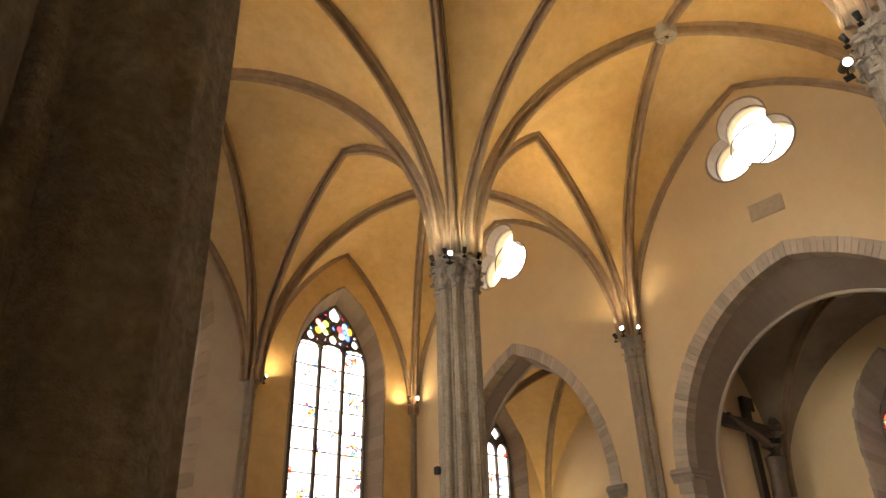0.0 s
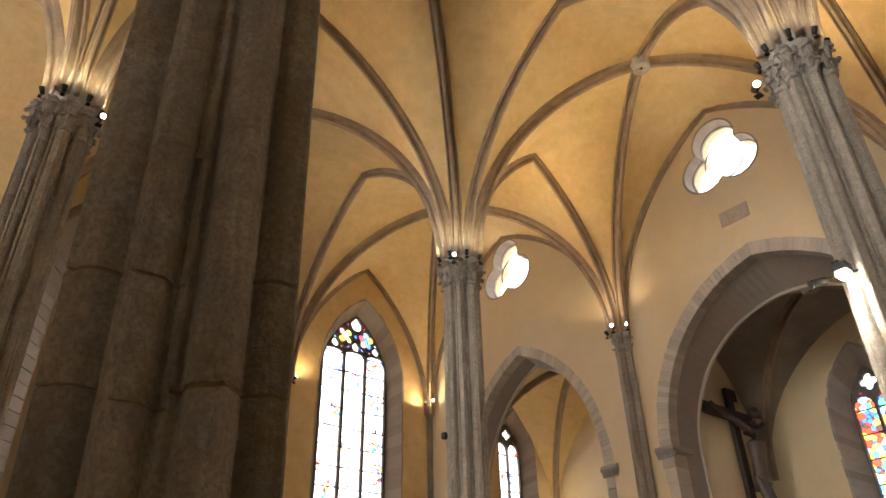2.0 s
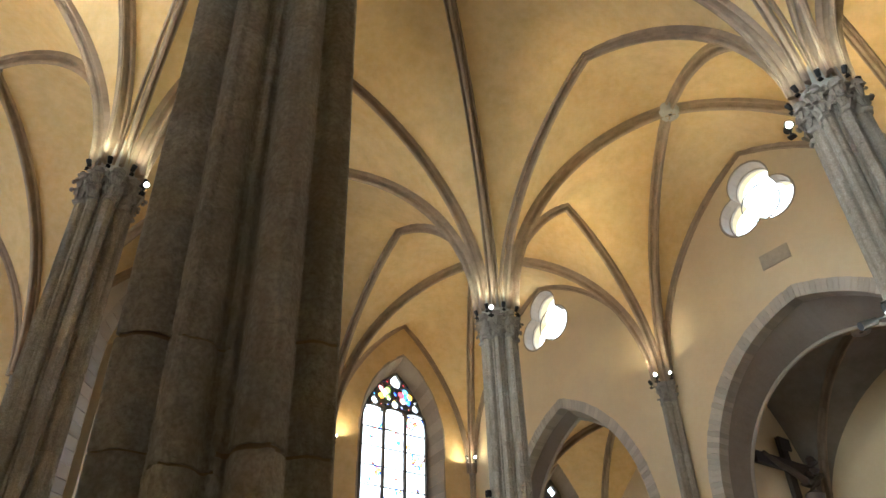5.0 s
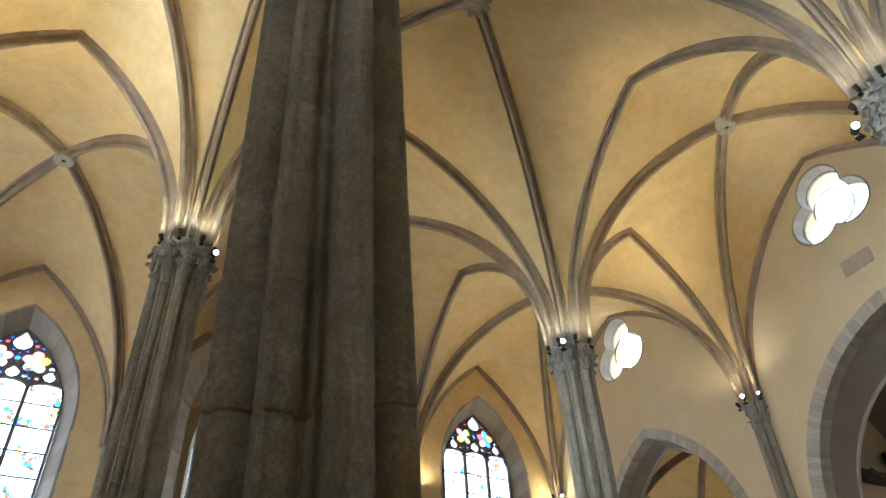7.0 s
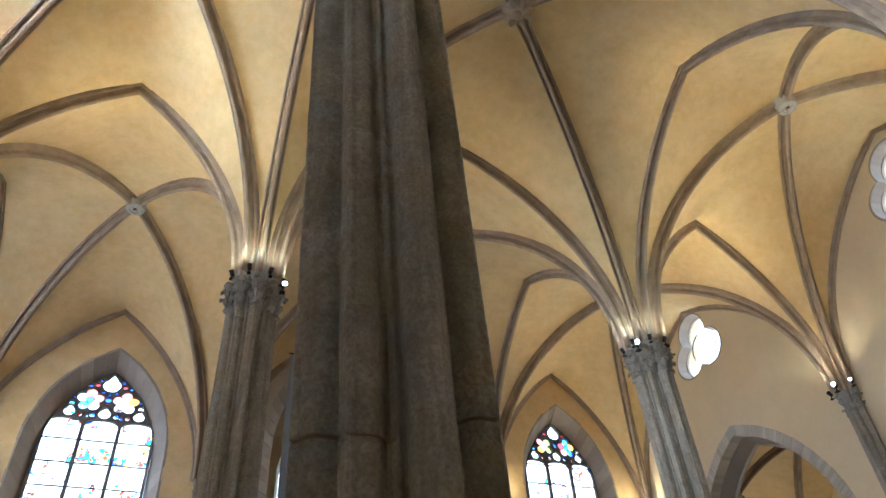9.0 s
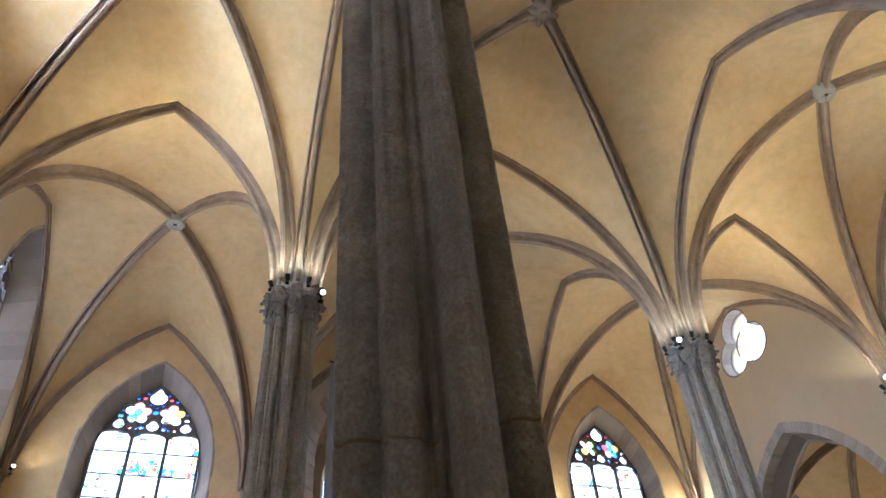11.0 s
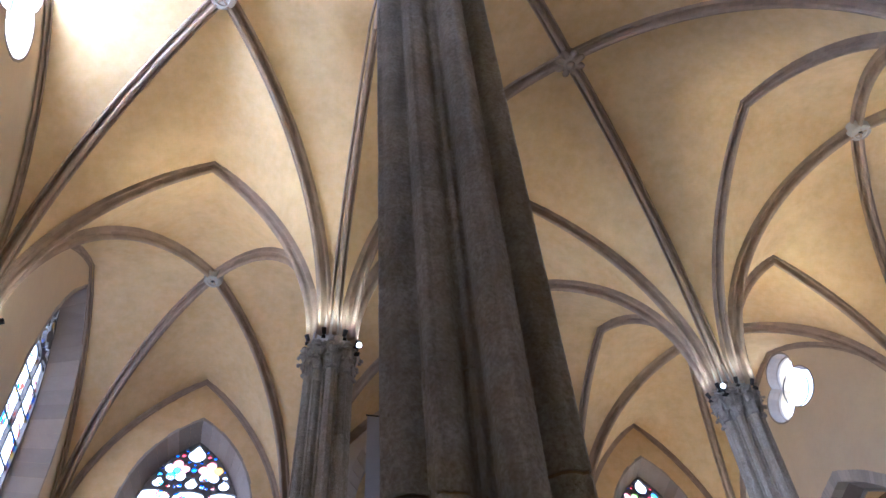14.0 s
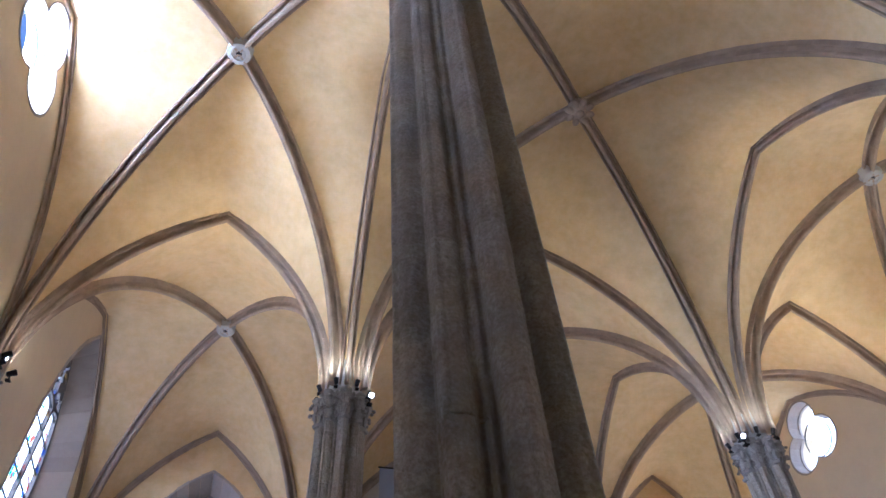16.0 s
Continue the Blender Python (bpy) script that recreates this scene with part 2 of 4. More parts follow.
CLOTH = material("pale_grey_cloth", (0.36, 0.35, 0.36), 0.9, ((1.5, 0.3, (0.3, 0.29, 0.3)), (40.0, 0.2, (0.42, 0.41, 0.42))), 0.2, 40)
PLAQUE = material("plaque_stone", (0.5, 0.41, 0.3), 0.8, ((5.0, 0.5, (0.3, 0.25, 0.2)),), 0.4, 20)
BACKDROP = glow("bright_overcast", (0.9, 0.95, 1.0), 2.2)
BULB = glow("lit_bulb", (1.0, 0.93, 0.8), 30.0)
FLOOD = glow("lit_flood", (1.0, 0.93, 0.8), 60.0)
GLASS_PALE = stained("pale_leaded_glass", (0.97, 0.98, 1.0), 9.5, 0.02, 0.6, 0.565)
GLASS_WARM = stained("warm_leaded_glass", (0.95, 0.93, 0.92), 7.0, 0.025, 0.4, 0.53)
GLASS_RICH = stained("rich_leaded_glass", (0.45, 0.65, 0.9), 5.0, 0.03, 0.8)
GLASS = {k: tint(k + "_glass", c) for k, c in dict(clear=(0.95, 0.97, 1.0), blue=(0.07, 0.18, 0.95), red=(0.7, 0.06, 0.08), green=(0.3, 0.5, 0.1), amber=(0.85, 0.45, 0.06), rose=(0.8, 0.25, 0.22), sky=(0.15, 0.42, 0.8)).items()}


# ---- building helpers ----
def mesh_of(bm, name, mat, smooth=False):
    me = bpy.data.meshes.new(name)
    bm.normal_update()
    bm.to_mesh(me)
    bm.free()
    me.materials.append(mat)
    if smooth:
        me.shade_smooth()
        me.set_sharp_from_angle(angle=radians(35))
    return me


def part(name, bm, mat, parent, label="", smooth=False):
    ob = new(name, mesh_of(bm, name, mat, smooth) if isinstance(bm, bmesh.types.BMesh) else bm)
    ob.parent = parent
    if label:
        ob["label"] = label
    return ob


def structure(name, bm, mat, label, category, smooth=False):
    return tagged(new(name, mesh_of(bm, name, mat, smooth)), label, category, kind="structure")


def thing(name, at, label, category, group="", turn=0.0, kind=""):
    ob = new(name)
    ob.empty_display_size = 0.1
    ob.matrix_world = pose(*at, 0, 0, turn)
    return tagged(ob, label, category, group, kind)


def loft(bm, rings, closed=True, caps=False):
    """Skin rings of equally many points."""
    rows = [[bm.verts.new(p) for p in ring] for ring in rings]
    n = len(rows[0])
    for a, b in zip(rows, rows[1:]):
        for i in range(n if closed else n - 1):
            bm.faces.new((a[i], a[(i + 1) % n], b[(i + 1) % n], b[i]))
    if caps:
        bm.faces.new(rows[0][::-1])
        bm.faces.new(rows[-1])
    return rows


def box(bm, lo, hi, bevel=0.0):
    r = bmesh.ops.create_cube(bm, size=1)
    size = Vector(hi) - Vector(lo)
    for v in r["verts"]:
        v.co = Vector(lo) + Vector((size[i] * (v.co[i] + 0.5) for i in range(3)))
    if bevel:
        edges = list({e for v in r["verts"] for e in v.link_edges})
        bmesh.ops.bevel(bm, geom=edges, offset=bevel, segments=1, affect="EDGES")


def tube(bm, a, b, r0, r1=None, n=10):
    a, b = Vector(a), Vector(b)
    q = (b - a).to_track_quat("Z", "Y")
    r1 = r0 if r1 is None else r1
    loft(bm, [[p + q @ Vector((r * math.cos(2 * math.pi * i / n), r * math.sin(2 * math.pi * i / n), 0)) for i in range(n)] for p, r in ((a, r0), (b, r1))], caps=True)


def lathe(bm, profile, n=24, centre=(0, 0, 0)):
    c = Vector(centre)
    loft(bm, [[c + Vector((r * math.cos(2 * math.pi * i / n), r * math.sin(2 * math.pi * i / n), z)) for i in range(n)] for r, z in profile], caps=True)


def arc_z(s, half, rise):
    """Height over the springing of a pointed arch, s from its foot."""
    if rise >= half:
        r = (half * half + rise * rise) / (2 * half)
        return math.sqrt(max(0.0, r * r - (r - s) ** 2))
    return rise * math.sqrt(max(0.0, 1 - (1 - s / half) ** 2))


def pointed(cx, base, spring, half, rise, steps=14):
    """Outline of a pointed opening, from its right foot up and over to its left foot."""
    right = [(cx + half - s, spring + arc_z(s, half, rise)) for s in [half * (1 - math.cos(math.pi / 2 * i / steps)) for i in range(steps + 1)]]
    left = [(2 * cx - x, z) for x, z in right[-2::-1]]
    return [(cx + half, base)] + right + left + [(cx - half, base)]


def foils(cx, cz, lobes, dist, r, start=90, steps=12):
    """Outline of a round window of overlapping lobes."""
    pts = []
    step = 2 * math.pi / lobes
    reach = math.sqrt(max(0, r * r - (dist * math.sin(step / 2)) ** 2)) + dist * math.cos(step / 2)
    for k in range(lobes):
        a = radians(start) + k * step
        c = Vector((dist * math.cos(a), dist * math.sin(a)))
        lo = Vector((reach * math.cos(a - step / 2), reach * math.sin(a - step / 2))) - c
        w = math.atan2(lo.y, lo.x) - a
        w = (w + math.pi) % (2 * math.pi) - math.pi
        w = -abs(w)
        for i in range(steps):
            b = a + w - 2 * w * i / steps
            pts.append((cx + c.x + r * math.cos(b), cz + c.y + r * math.sin(b)))
    return pts


def plate(bm, outline, holes, place, depth, reveal=None):
    """A slab with holes: 2D outlines set out by place(u, v, w), w from 0 to depth; reveal(hole number, u, v) moves the back edge of a hole."""
    back = lambda k, u, v: reveal(k, u, v) if reveal and k >= 0 else (u, v)
    loops = [outline] + list(holes)
    sides = []
    for w in (0, 1):
        edges, rings = [], []
        for k, pts in enumerate(loops):
            vs = [bm.verts.new(place(*(back(k - 1, u, v) if w else (u, v)), depth * w)) for u, v in pts]
            edges += [bm.edges.new((vs[i], vs[(i + 1) % len(vs)])) for i in range(len(vs))]
            rings.append(vs)
        bmesh.ops.triangle_fill(bm, edges=edges, use_beauty=True, use_dissolve=False)
        sides.append(rings)
    for a, b in zip(*sides):
        for i in range(len(a)):
            j = (i + 1) % len(a)
            bm.faces.new((a[i], a[j], b[j], b[i]))
    bmesh.ops.recalc_face_normals(bm, faces=bm.faces)


def on_x(x, way=1):
    return lambda u, v, w: Vector((x + way * w, u, v))


def on_y(y, way=1):
    return lambda u, v, w: Vector((u, y + way * w, v))


# ---- ground, walls, light-blocking slab overhead ----
bm = bmesh.new()
box(bm, (XL - 3, YB - 1, -0.3), (25, 31, -0.02))
structure("floor", bm, FLOOR, "worn grey stone floor of the church", "floor")
# unseen slab, added only to stop sky light leaking past the vault edges
bm = bmesh.new()
box(bm, (XL - THICK, YB - 0.5, 19.4), (XR + THICK, YE + THICK, 19.7))
box(bm, (-0.5, YE + THICK, 19.4), (10.5, 28.5, 19.7))
structure("roof", bm, FLOOR, "unseen flat slab added over the vaults to block sky light", "roof")
TOP = 19.4
bm = bmesh.new()
box(bm, (XL - THICK, YB - 0.5, 0), (XR + THICK, YB, TOP))
structure("wall_back", bm, WALLPL, "plain cream plastered wall behind the nave", "wall")

ARCH1, ARCH2 = (4.63, 7.4, 3.8, 4.65), (14.36, 7.3, 3.38, 4.92)      # centre, springing, half span, rise
# l0 is an unseen opening, added only for the light it lets in
OCULI = {"r1": (4.81, 15.86), "r2": (14.66, 16.13), "l1": (4.8, 16.15), "l0": (-4.6, 16.05)}


def shrink(cu, cv, k):
    return lambda n, u, v: (cu + (u - cu) * k, cv + (v - cv) * k)


def ring_arch(a, grow=0.0, base=0.02, steps=14):
    return pointed(a[0], base, a[1], a[2] + grow, a[3] + grow, steps)


def oculus(key):
    return foils(*OCULI[key], 3, 0.645, 0.73)


def right_back(n, u, v):
    if n == 1:
        return shrink(*OCULI["r1"], 1.03)(n, u, v)
    if n == 3:
        return shrink(*OCULI["r2"], 1.03)(n, u, v)
    return (u, v)


bm = bmesh.new()
plate(bm, [(YB, 0), (YE + THICK, 0), (YE + THICK, TOP), (YB, TOP)], [ring_arch(ARCH1, 0.3), oculus("r1"), ring_arch(ARCH2, 0.3), oculus("r2")], on_x(XR), THICK, right_back)
structure("wall_right", bm, WALLPL, "cream plastered aisle wall with two chapel arches and trefoil windows", "wall")

W1, W2, W3 = (13.6, 4.0, 12.3, 1.62, 3.0), (-3.58, 4.0, 12.1, 1.74, 3.1), (15.75, 5.0, 12.5, 1.78, 4.7)   # centre, sill, springing, half width, rise of the glass
SPLAY = 0.37


def splayed(w, extra=SPLAY, crown=1.35):
    return pointed(w[0], w[1] - 0.3, w[2], w[3] + extra, w[4] + extra * crown)


def splay_back(w, extra=SPLAY, crown=1.35):
    """The back edge of a splayed opening is the glass outline."""
    inner, outer = pointed(w[0], w[1], *w[2:]), splayed(w, extra, crown)
    table = {(round(a[0], 6), round(a[1], 6)): b for a, b in zip(outer, inner)}
    return lambda n, u, v: table[(round(u, 6), round(v, 6))]


bm = bmesh.new()
plate(bm, [(XN, 0), (XR, 0), (XR, TOP), (XN, TOP)], [splayed(W1)], on_y(YE), 0.75, splay_back(W1))
structure("wall_end_right", bm, PLASTER, "ochre plastered end wall round a tall stained window", "wall")
bm = bmesh.new()
plate(bm, [(XL, 0), (X0, 0), (X0, TOP), (XL, TOP)], [splayed(W2, 0.38)], on_y(YE), 0.75, splay_back(W2, 0.38))
structure("wall_end_left", bm, PLASTER, "ochre plastered end wall round a wide stained window", "wall")

both = splay_back(W3, 0.72, 0.75)
bm = bmesh.new()
plate(bm, [(YB, 0), (YE + THICK, 0), (YE + THICK, TOP), (YB, TOP)], [oculus("l1"), splayed(W3, 0.72, 0.75), oculus("l0")], on_x(XL, -1), THICK, lambda n, u, v: both(n, u, v) if n == 1 else shrink(*OCULI["l0" if n else "l1"], 1.03)(n, u, v))
structure("wall_left", bm, WALLPL, "cream plastered aisle wall with a trefoil and a tall window", "wall")

CHOIR = (5.02, 12.4, 3.45, 5.2)
bm = bmesh.new()
plate(bm, [(X0, 0), (XN, 0), (XN, TOP), (X0, TOP)], [ring_arch(CHOIR)], on_y(YE), 0.9)
structure("wall_choir", bm, VOUSSOIR, "stone wall with the pointed choir arch", "wall")
bm = bmesh.new()
CW = (4.08, 3.5, 15.2, 0.5, 1.6)
plate(bm, [(-0.5, 0), (10.5, 0), (10.5, TOP), (-0.5, TOP)], [splayed(CW, 0.2)], on_y(28), 0.5, splay_back(CW, 0.2))
for x in (-0.5, 10.2):
    box(bm, (x, YE + THICK, 0), (x + 0.3, 28, TOP))
structure("wall_choir_end", bm, WALLPL, "plastered choir walls in shade beyond the arch", "wall")


# chapels behind the right wall
CHX, CH1, CH2 = 23.2, (0.55, 8.75), (10.4, 18.75)
K1, K2 = (5.0, 3.4, 8.6, 0.8, 1.75), (21.0, 4.6, 10.0, 0.74, 1.55)
bm = bmesh.new()
plate(bm, [(-1.0, 0), (9.6, 0), (9.6, 13.4), (-1.0, 13.4)], [splayed(K1, 0.45)], on_x(CHX), 0.7, splay_back(K1, 0.45))
structure("wall_chapel_back", bm, WALLPL, "pale chapel back wall with a narrow stained window", "wall")
bm = bmesh.new()
plate(bm, [(XR + THICK, 0), (CHX + 0.7, 0), (CHX + 0.7, 13.4), (XR + THICK, 13.4)], [splayed(K2, 0.35)], on_y(CH2[1]), 0.7, splay_back(K2, 0.35))
structure("wall_chapel_end", bm, WALLPL, "ochre chapel end wall with a slim stained window", "wall")
bm = bmesh.new()
box(bm, (XR + THICK, CH1[1], 0), (CHX, CH2[0], 13.4))
box(bm, (XR + THICK, CH1[0] - 0.6, 0), (CHX, CH1[0], 13.4))
box(bm, (CHX, 9.6, 0), (CHX + 0.6, CH2[1], 13.4))
# out-of-view flat cap, added to close both chapels to the sky
box(bm, (XR + THICK, CH1[0] - 0.6, 13.4), (CHX + 0.6, CH2[1] + 0.7, 13.6))
structure("wall_chapels", bm, WALLPL, "plastered walls that part the side chapels", "wall")

# bright overcast sky outside the windows
for i, (lo, hi) in enumerate((((48, -40, -5), (48.2, 80, 70)), ((-60, 70, -5), (47, 70.2, 70)), ((-48.2, -40, -5), (-48, 69, 70)))):
    bm = bmesh.new()
    box(bm, lo, hi)
    structure(f"backdrop_{i + 1}", bm, BACKDROP, "plain bright white overcast sky outside the windows", "sky")

# ---- vaults ----
LEAN = 0.125      # how much straighter the side arches rise than a circle
ARCH_SEC = ((0.23, -0.04), (0.23, 0.13), (0.215, 0.165), (0.19, 0.17), (0.172, 0.14), (0.13, 0.02), (0.075, 0.01), (0.045, 0.06), (0.035, 0.22), (0.068, 0.27), (0.08, 0.33), (0.062, 0.385), (0.036, 0.40), (0.032, 0.43))
SEC = [(b, n) for b, n in ARCH_SEC] + [(-b, n) for b, n in reversed(ARCH_SEC)]


def vault_z(s, half, rise, lean):
    return (1 - lean) * arc_z(s, half, rise) + lean * rise * s / half


def rib_half(bm, foot, s0, crown, width=1.0, depth=1.0, block=0.55, lean=0.0):
    """Half an arch from its foot (x, y, z) to its crown (x, y, z of the web), as single blocks on a thinner core."""
    a, c = Vector(foot), Vector(crown)
    flat = Vector((c.x - a.x, c.y - a.y, 0))
    half = flat.length
    flat.normalize()
    side = flat.cross(Vector((0, 0, 1)))
    rise = c.z - a.z
    n = 40
    pts = []
    for i in range(n + 1):
        s = (half - s0) * (1 - math.cos(math.pi / 2 * i / n))
        pts.append((s0 + s, vault_z(s, half - s0, rise, lean)))
    cum = [0.0]
    for p, q in zip(pts, pts[1:]):
        cum.append(cum[-1] + math.hypot(q[0] - p[0], q[1] - p[1]))
    total = cum[-1]

    def ring(l, k):
        i = min(max(j for j in range(len(cum)) if cum[j] <= l + 1e-9), n - 1)
        f = (l - cum[i]) / (cum[i + 1] - cum[i])
        p, q = pts[i], pts[i + 1]
        s, z = p[0] + f * (q[0] - p[0]), p[1] + f * (q[1] - p[1])
        t = Vector((q[0] - p[0], q[1] - p[1])).normalized()
        base = Vector((a.x, a.y, a.z)) + flat * s + Vector((0, 0, z))
        down = flat * t.y - Vector((0, 0, t.x))
        return [base + side * (b * width * k) + down * (m * depth * (k if m > 0 else 1)) for b, m in SEC]
    count = max(4, round(total / block))
    loft(bm, [ring(total * i / 18, 0.955) for i in range(19)])
    for i in range(count):
        l0, l1 = total * i / count + 0.006, total * (i + 1) / count - 0.006
        loft(bm, [ring(l0, 1), ring((l0 + l1) / 2, 1), ring(l1, 1)], caps=True)


def arch_web(foot, s0, crown, u, lean=0.0):
    a, c = Vector(foot), Vector(crown)
    flat = Vector((c.x - a.x, c.y - a.y, 0))
    half = flat.length
    s = (half - s0) * u
    p = a + flat.normalized() * (s0 + s)
    p.z = a.z + vault_z(s, half - s0, c.z - a.z, lean)
    return p


def web(bm, corner, s0, mid, boss, steep, nu=16, nv=8):
    """One eighth of a vault: ruled between a side arch and a diagonal, slightly domed."""
    rows = []
    for i in range(nu + 1):
        u = 1 - math.cos(math.pi / 2 * i / nu)
        p, q = arch_web(corner, s0, mid, u, LEAN), arch_web(corner, s0, boss, u)
        ease = lambda v: steep * (1 - v) * min(1, 5 * v) * u ** 5 / 5       # rounds the ridge off between the ribs
        rows.append([p.lerp(q, j / nv) + Vector((0, 0, 0.14 * math.sin(math.pi * j / nv) * u - ease(j / nv))) for j in range(nv + 1)])
    loft(bm, rows, closed=False)


def mid_x(x0, x1):
    """Where the crowns of a bay lie; the aisle's stand a little off the middle."""
    return -3.74 if (x0, x1) == (XL, X0) else (x0 + x1) / 2


def mid_y(y0, y1):
    return 4.75 if (y0, y1) == (Y0, YA) else (y0 + y1) / 2


def vault(name, x0, x1, y0, y1, corners, crowns, top, label, boss_kind, diag=0.72, mat=PLASTER):
    """corners: (spring height, start) for x0y0, x1y0, x1y1, x0y1; crowns: web heights of the sides south, east, north, west."""
    xm, ym = mid_x(x0, x1), mid_y(y0, y1)
    at = [Vector((x0, y0, corners[0][0])), Vector((x1, y0, corners[1][0])), Vector((x1, y1, corners[2][0])), Vector((x0, y1, corners[3][0]))]
    mids = [Vector((xm, y0, crowns[0])), Vector((x1, ym, crowns[1])), Vector((xm, y1, crowns[2])), Vector((x0, ym, crowns[3]))]
    boss = Vector((xm, ym, top))
    bm = bmesh.new()
    slope = lambda k, m: (m.z - arch_web(at[k], corners[k][1], m, 0.98, LEAN).z) / 0.02
    for k in range(4):
        j = (k + 1) % 4
        steep = (slope(k, mids[k]) + slope(j, mids[k])) / 2
        web(bm, at[k], corners[k][1], mids[k], boss, steep)
        web(bm, at[j], corners[j][1], mids[k], boss, steep)
    bmesh.ops.recalc_face_normals(bm, faces=bm.faces)
    bmesh.ops.remove_doubles(bm, verts=bm.verts, dist=0.004)
    cell = structure(name, bm, mat, label, "vault", smooth=True)
    for k in range(4):
        bm = bmesh.new()
        rib_half(bm, at[k], corners[k][1], boss, diag, diag, 0.6)
        part("rib", bm, RIBSTONE, cell, "brown stone diagonal rib", smooth=True)
    bm = bmesh.new()
    if boss_kind == "flower":
        lathe(bm, [(0.05, 0.1), (0.26, 0.05), (0.30, -0.22), (0.26, -0.36), (0.1, -0.42)], 20, boss)
        for k in range(8):
            a = 2 * math.pi * k / 8
            r = bmesh.ops.create_icosphere(bm, subdivisions=2, radius=0.115)
            for v in r["verts"]:
                v.co = Vector((v.co.x * 1.3 + 0.27, v.co.y * 0.8, v.co.z * 0.8 - 0.33))
                v.co.rotate(Euler((0, 0, a)))
                v.co += boss
        r = bmesh.ops.create_icosphere(bm, subdivisions=2, radius=0.12)
        for v in r["verts"]:
            v.co += boss + Vector((0, 0, -0.42))
        part("boss", bm, RIBSTONE, cell, "carved flower boss of brown stone", smooth=True)
    else:
        lathe(bm, [(0.3, 0.1), (0.3, -0.26), (0.27, -0.33), (0.17, -0.35), (0.15, -0.32), (0.075, -0.32), (0.07, -0.2)], 28, boss)
        b = part("boss", bm, BOSS, cell, "pale round boss with a black plug that stands for the shade in the hole", smooth=True)
        # a solid black plug gives the recess its shade
        bm = bmesh.new()
        lathe(bm, [(0.068, -0.24), (0.068, -0.316)], 16, boss)
        part("hole", bm, IRON, b, "black plug that stands for the shade in the hole")
    return cell


P, W = (HC, 0.34), (HW, 0.16)
LONG, TN, TR, TL, FR, FL, FE = 17.9, 18.08, 17.2, 17.33, 17.8, 17.8, 17.38
strips = ((YB, Y0), (Y0, YA), (YA, YE))
n = 0
for j, (y0, y1) in enumerate(strips):
    s, e = j > 0, j < 2
    n += 1
    vault(f"vault_{n}", XL, X0, y0, y1, (W, P, P if e else W, W), (TL, LONG, TL if e else FE, FL), (17.8, 17.86, 18.0)[j], "ochre plastered rib vault over the side aisle", "disc")
    n += 1
    vault(f"vault_{n}", X0, XN, y0, y1, (P, P, P if e else W, P if e else W), (TN, LONG, TN, LONG), 18.3, "ochre plastered rib vault over the nave", "flower")
    n += 1
    vault(f"vault_{n}", XN, XR, y0, y1, (P, W, W, P if e else W), (TR, FR, TR if e else FE, LONG), 17.8, "ochre plastered rib vault over the aisle bay", "disc")

arches = []
for y0, y1 in strips:
    for x in (X0, XN):
        z1 = HC if y1 < YE else HW
        arches.append((((x, y0, HC), 0.3), ((x, y1, z1), 0.3), LONG, 0.64))
    arches.append((((XR - 0.05, y0, HW), 0.16), ((XR - 0.05, y1, HW), 0.16), FR, 0.42))
    arches.append((((XL + 0.05, y0, HW), 0.16), ((XL + 0.05, y1, HW), 0.16), FL, 0.42))
for y in (Y0, YA):
    arches.append((((XL, y, HW), 0.16), ((X0, y, HC), 0.3), TL, 0.64))
    arches.append((((X0, y, HC), 0.3), ((XN, y, HC), 0.3), TN, 0.68))
    arches.append((((XN, y, HC), 0.3), ((XR, y, HW), 0.16), TR, 0.64))
arches.append((((XL, YE - 0.05, HW), 0.16), ((X0, YE - 0.05, HW), 0.16), FE, 0.42))
arches.append((((XN, YE - 0.05, HW), 0.16), ((XR, YE - 0.05, HW), 0.16), FE, 0.42))
arches.append((((X0, YE - 0.05, HW), 0.16), ((XN, YE - 0.05, HW), 0.16), TN, 0.6))
for i, ((a, s0), (b, s1), crown, k) in enumerate(arches):
    mid = (mid_x(a[0], b[0]), mid_y(a[1], b[1]), crown)
    bm = bmesh.new()
    rib_half(bm, a, s0, mid, k, k, 0.52, LEAN)
    rib_half(bm, b, s1, mid, k, k, 0.52, LEAN)
    structure(f"arch_{i + 1}", bm, RIBSTONE, "moulded pointed arch of grey-brown stone blocks", "arch", smooth=True)

vault("vault_10", XR + THICK, CHX, CH1[0], CH1[1], ((7.2, 0.1),) * 4, (12.0, 12.0, 12.0, 11.9), 12.3, "dark grey-brown vault of the crucifix chapel", "disc", 0.6, DARKPL)
vault("vault_11", XR + THICK, CHX, CH2[0], CH2[1], ((7.4, 0.1),) * 4, (12.5, 12.4, 12.5, 12.3), 12.8, "warmly lit ochre vault of a side chapel", "disc", 0.6)
vault("vault_12", -0.5, 10.5, YE + THICK, 28, ((11.2, 0.2),) * 4, (18, 18, 18, 18), 18.2, "shaded plaster vault of the choir", "disc")


# ---- pillars ----
def lobed(shafts, core, count):
    """Polar outline: the union of round shafts (angle, distance, radius, fillet) round a core."""
    out = []
    for i in range(count):
        a = 2 * math.pi * i / count
        r = core
        for ang, dist, rad, fil in shafts:
            d = (a - ang + math.pi) % (2 * math.pi) - math.pi
            q = dist * math.sin(d)
            if abs(q) < rad and abs(d) < math.pi / 2:
                edge = dist * math.cos(d) + math.sqrt(rad * rad - q * q)
                if fil and abs(edge * math.sin(d)) < fil:
                    edge = max(edge, (dist + rad + 0.026) / math.cos(d))
                r = max(r, edge)
        out.append((a, r))
    return out


N_OUT = 480
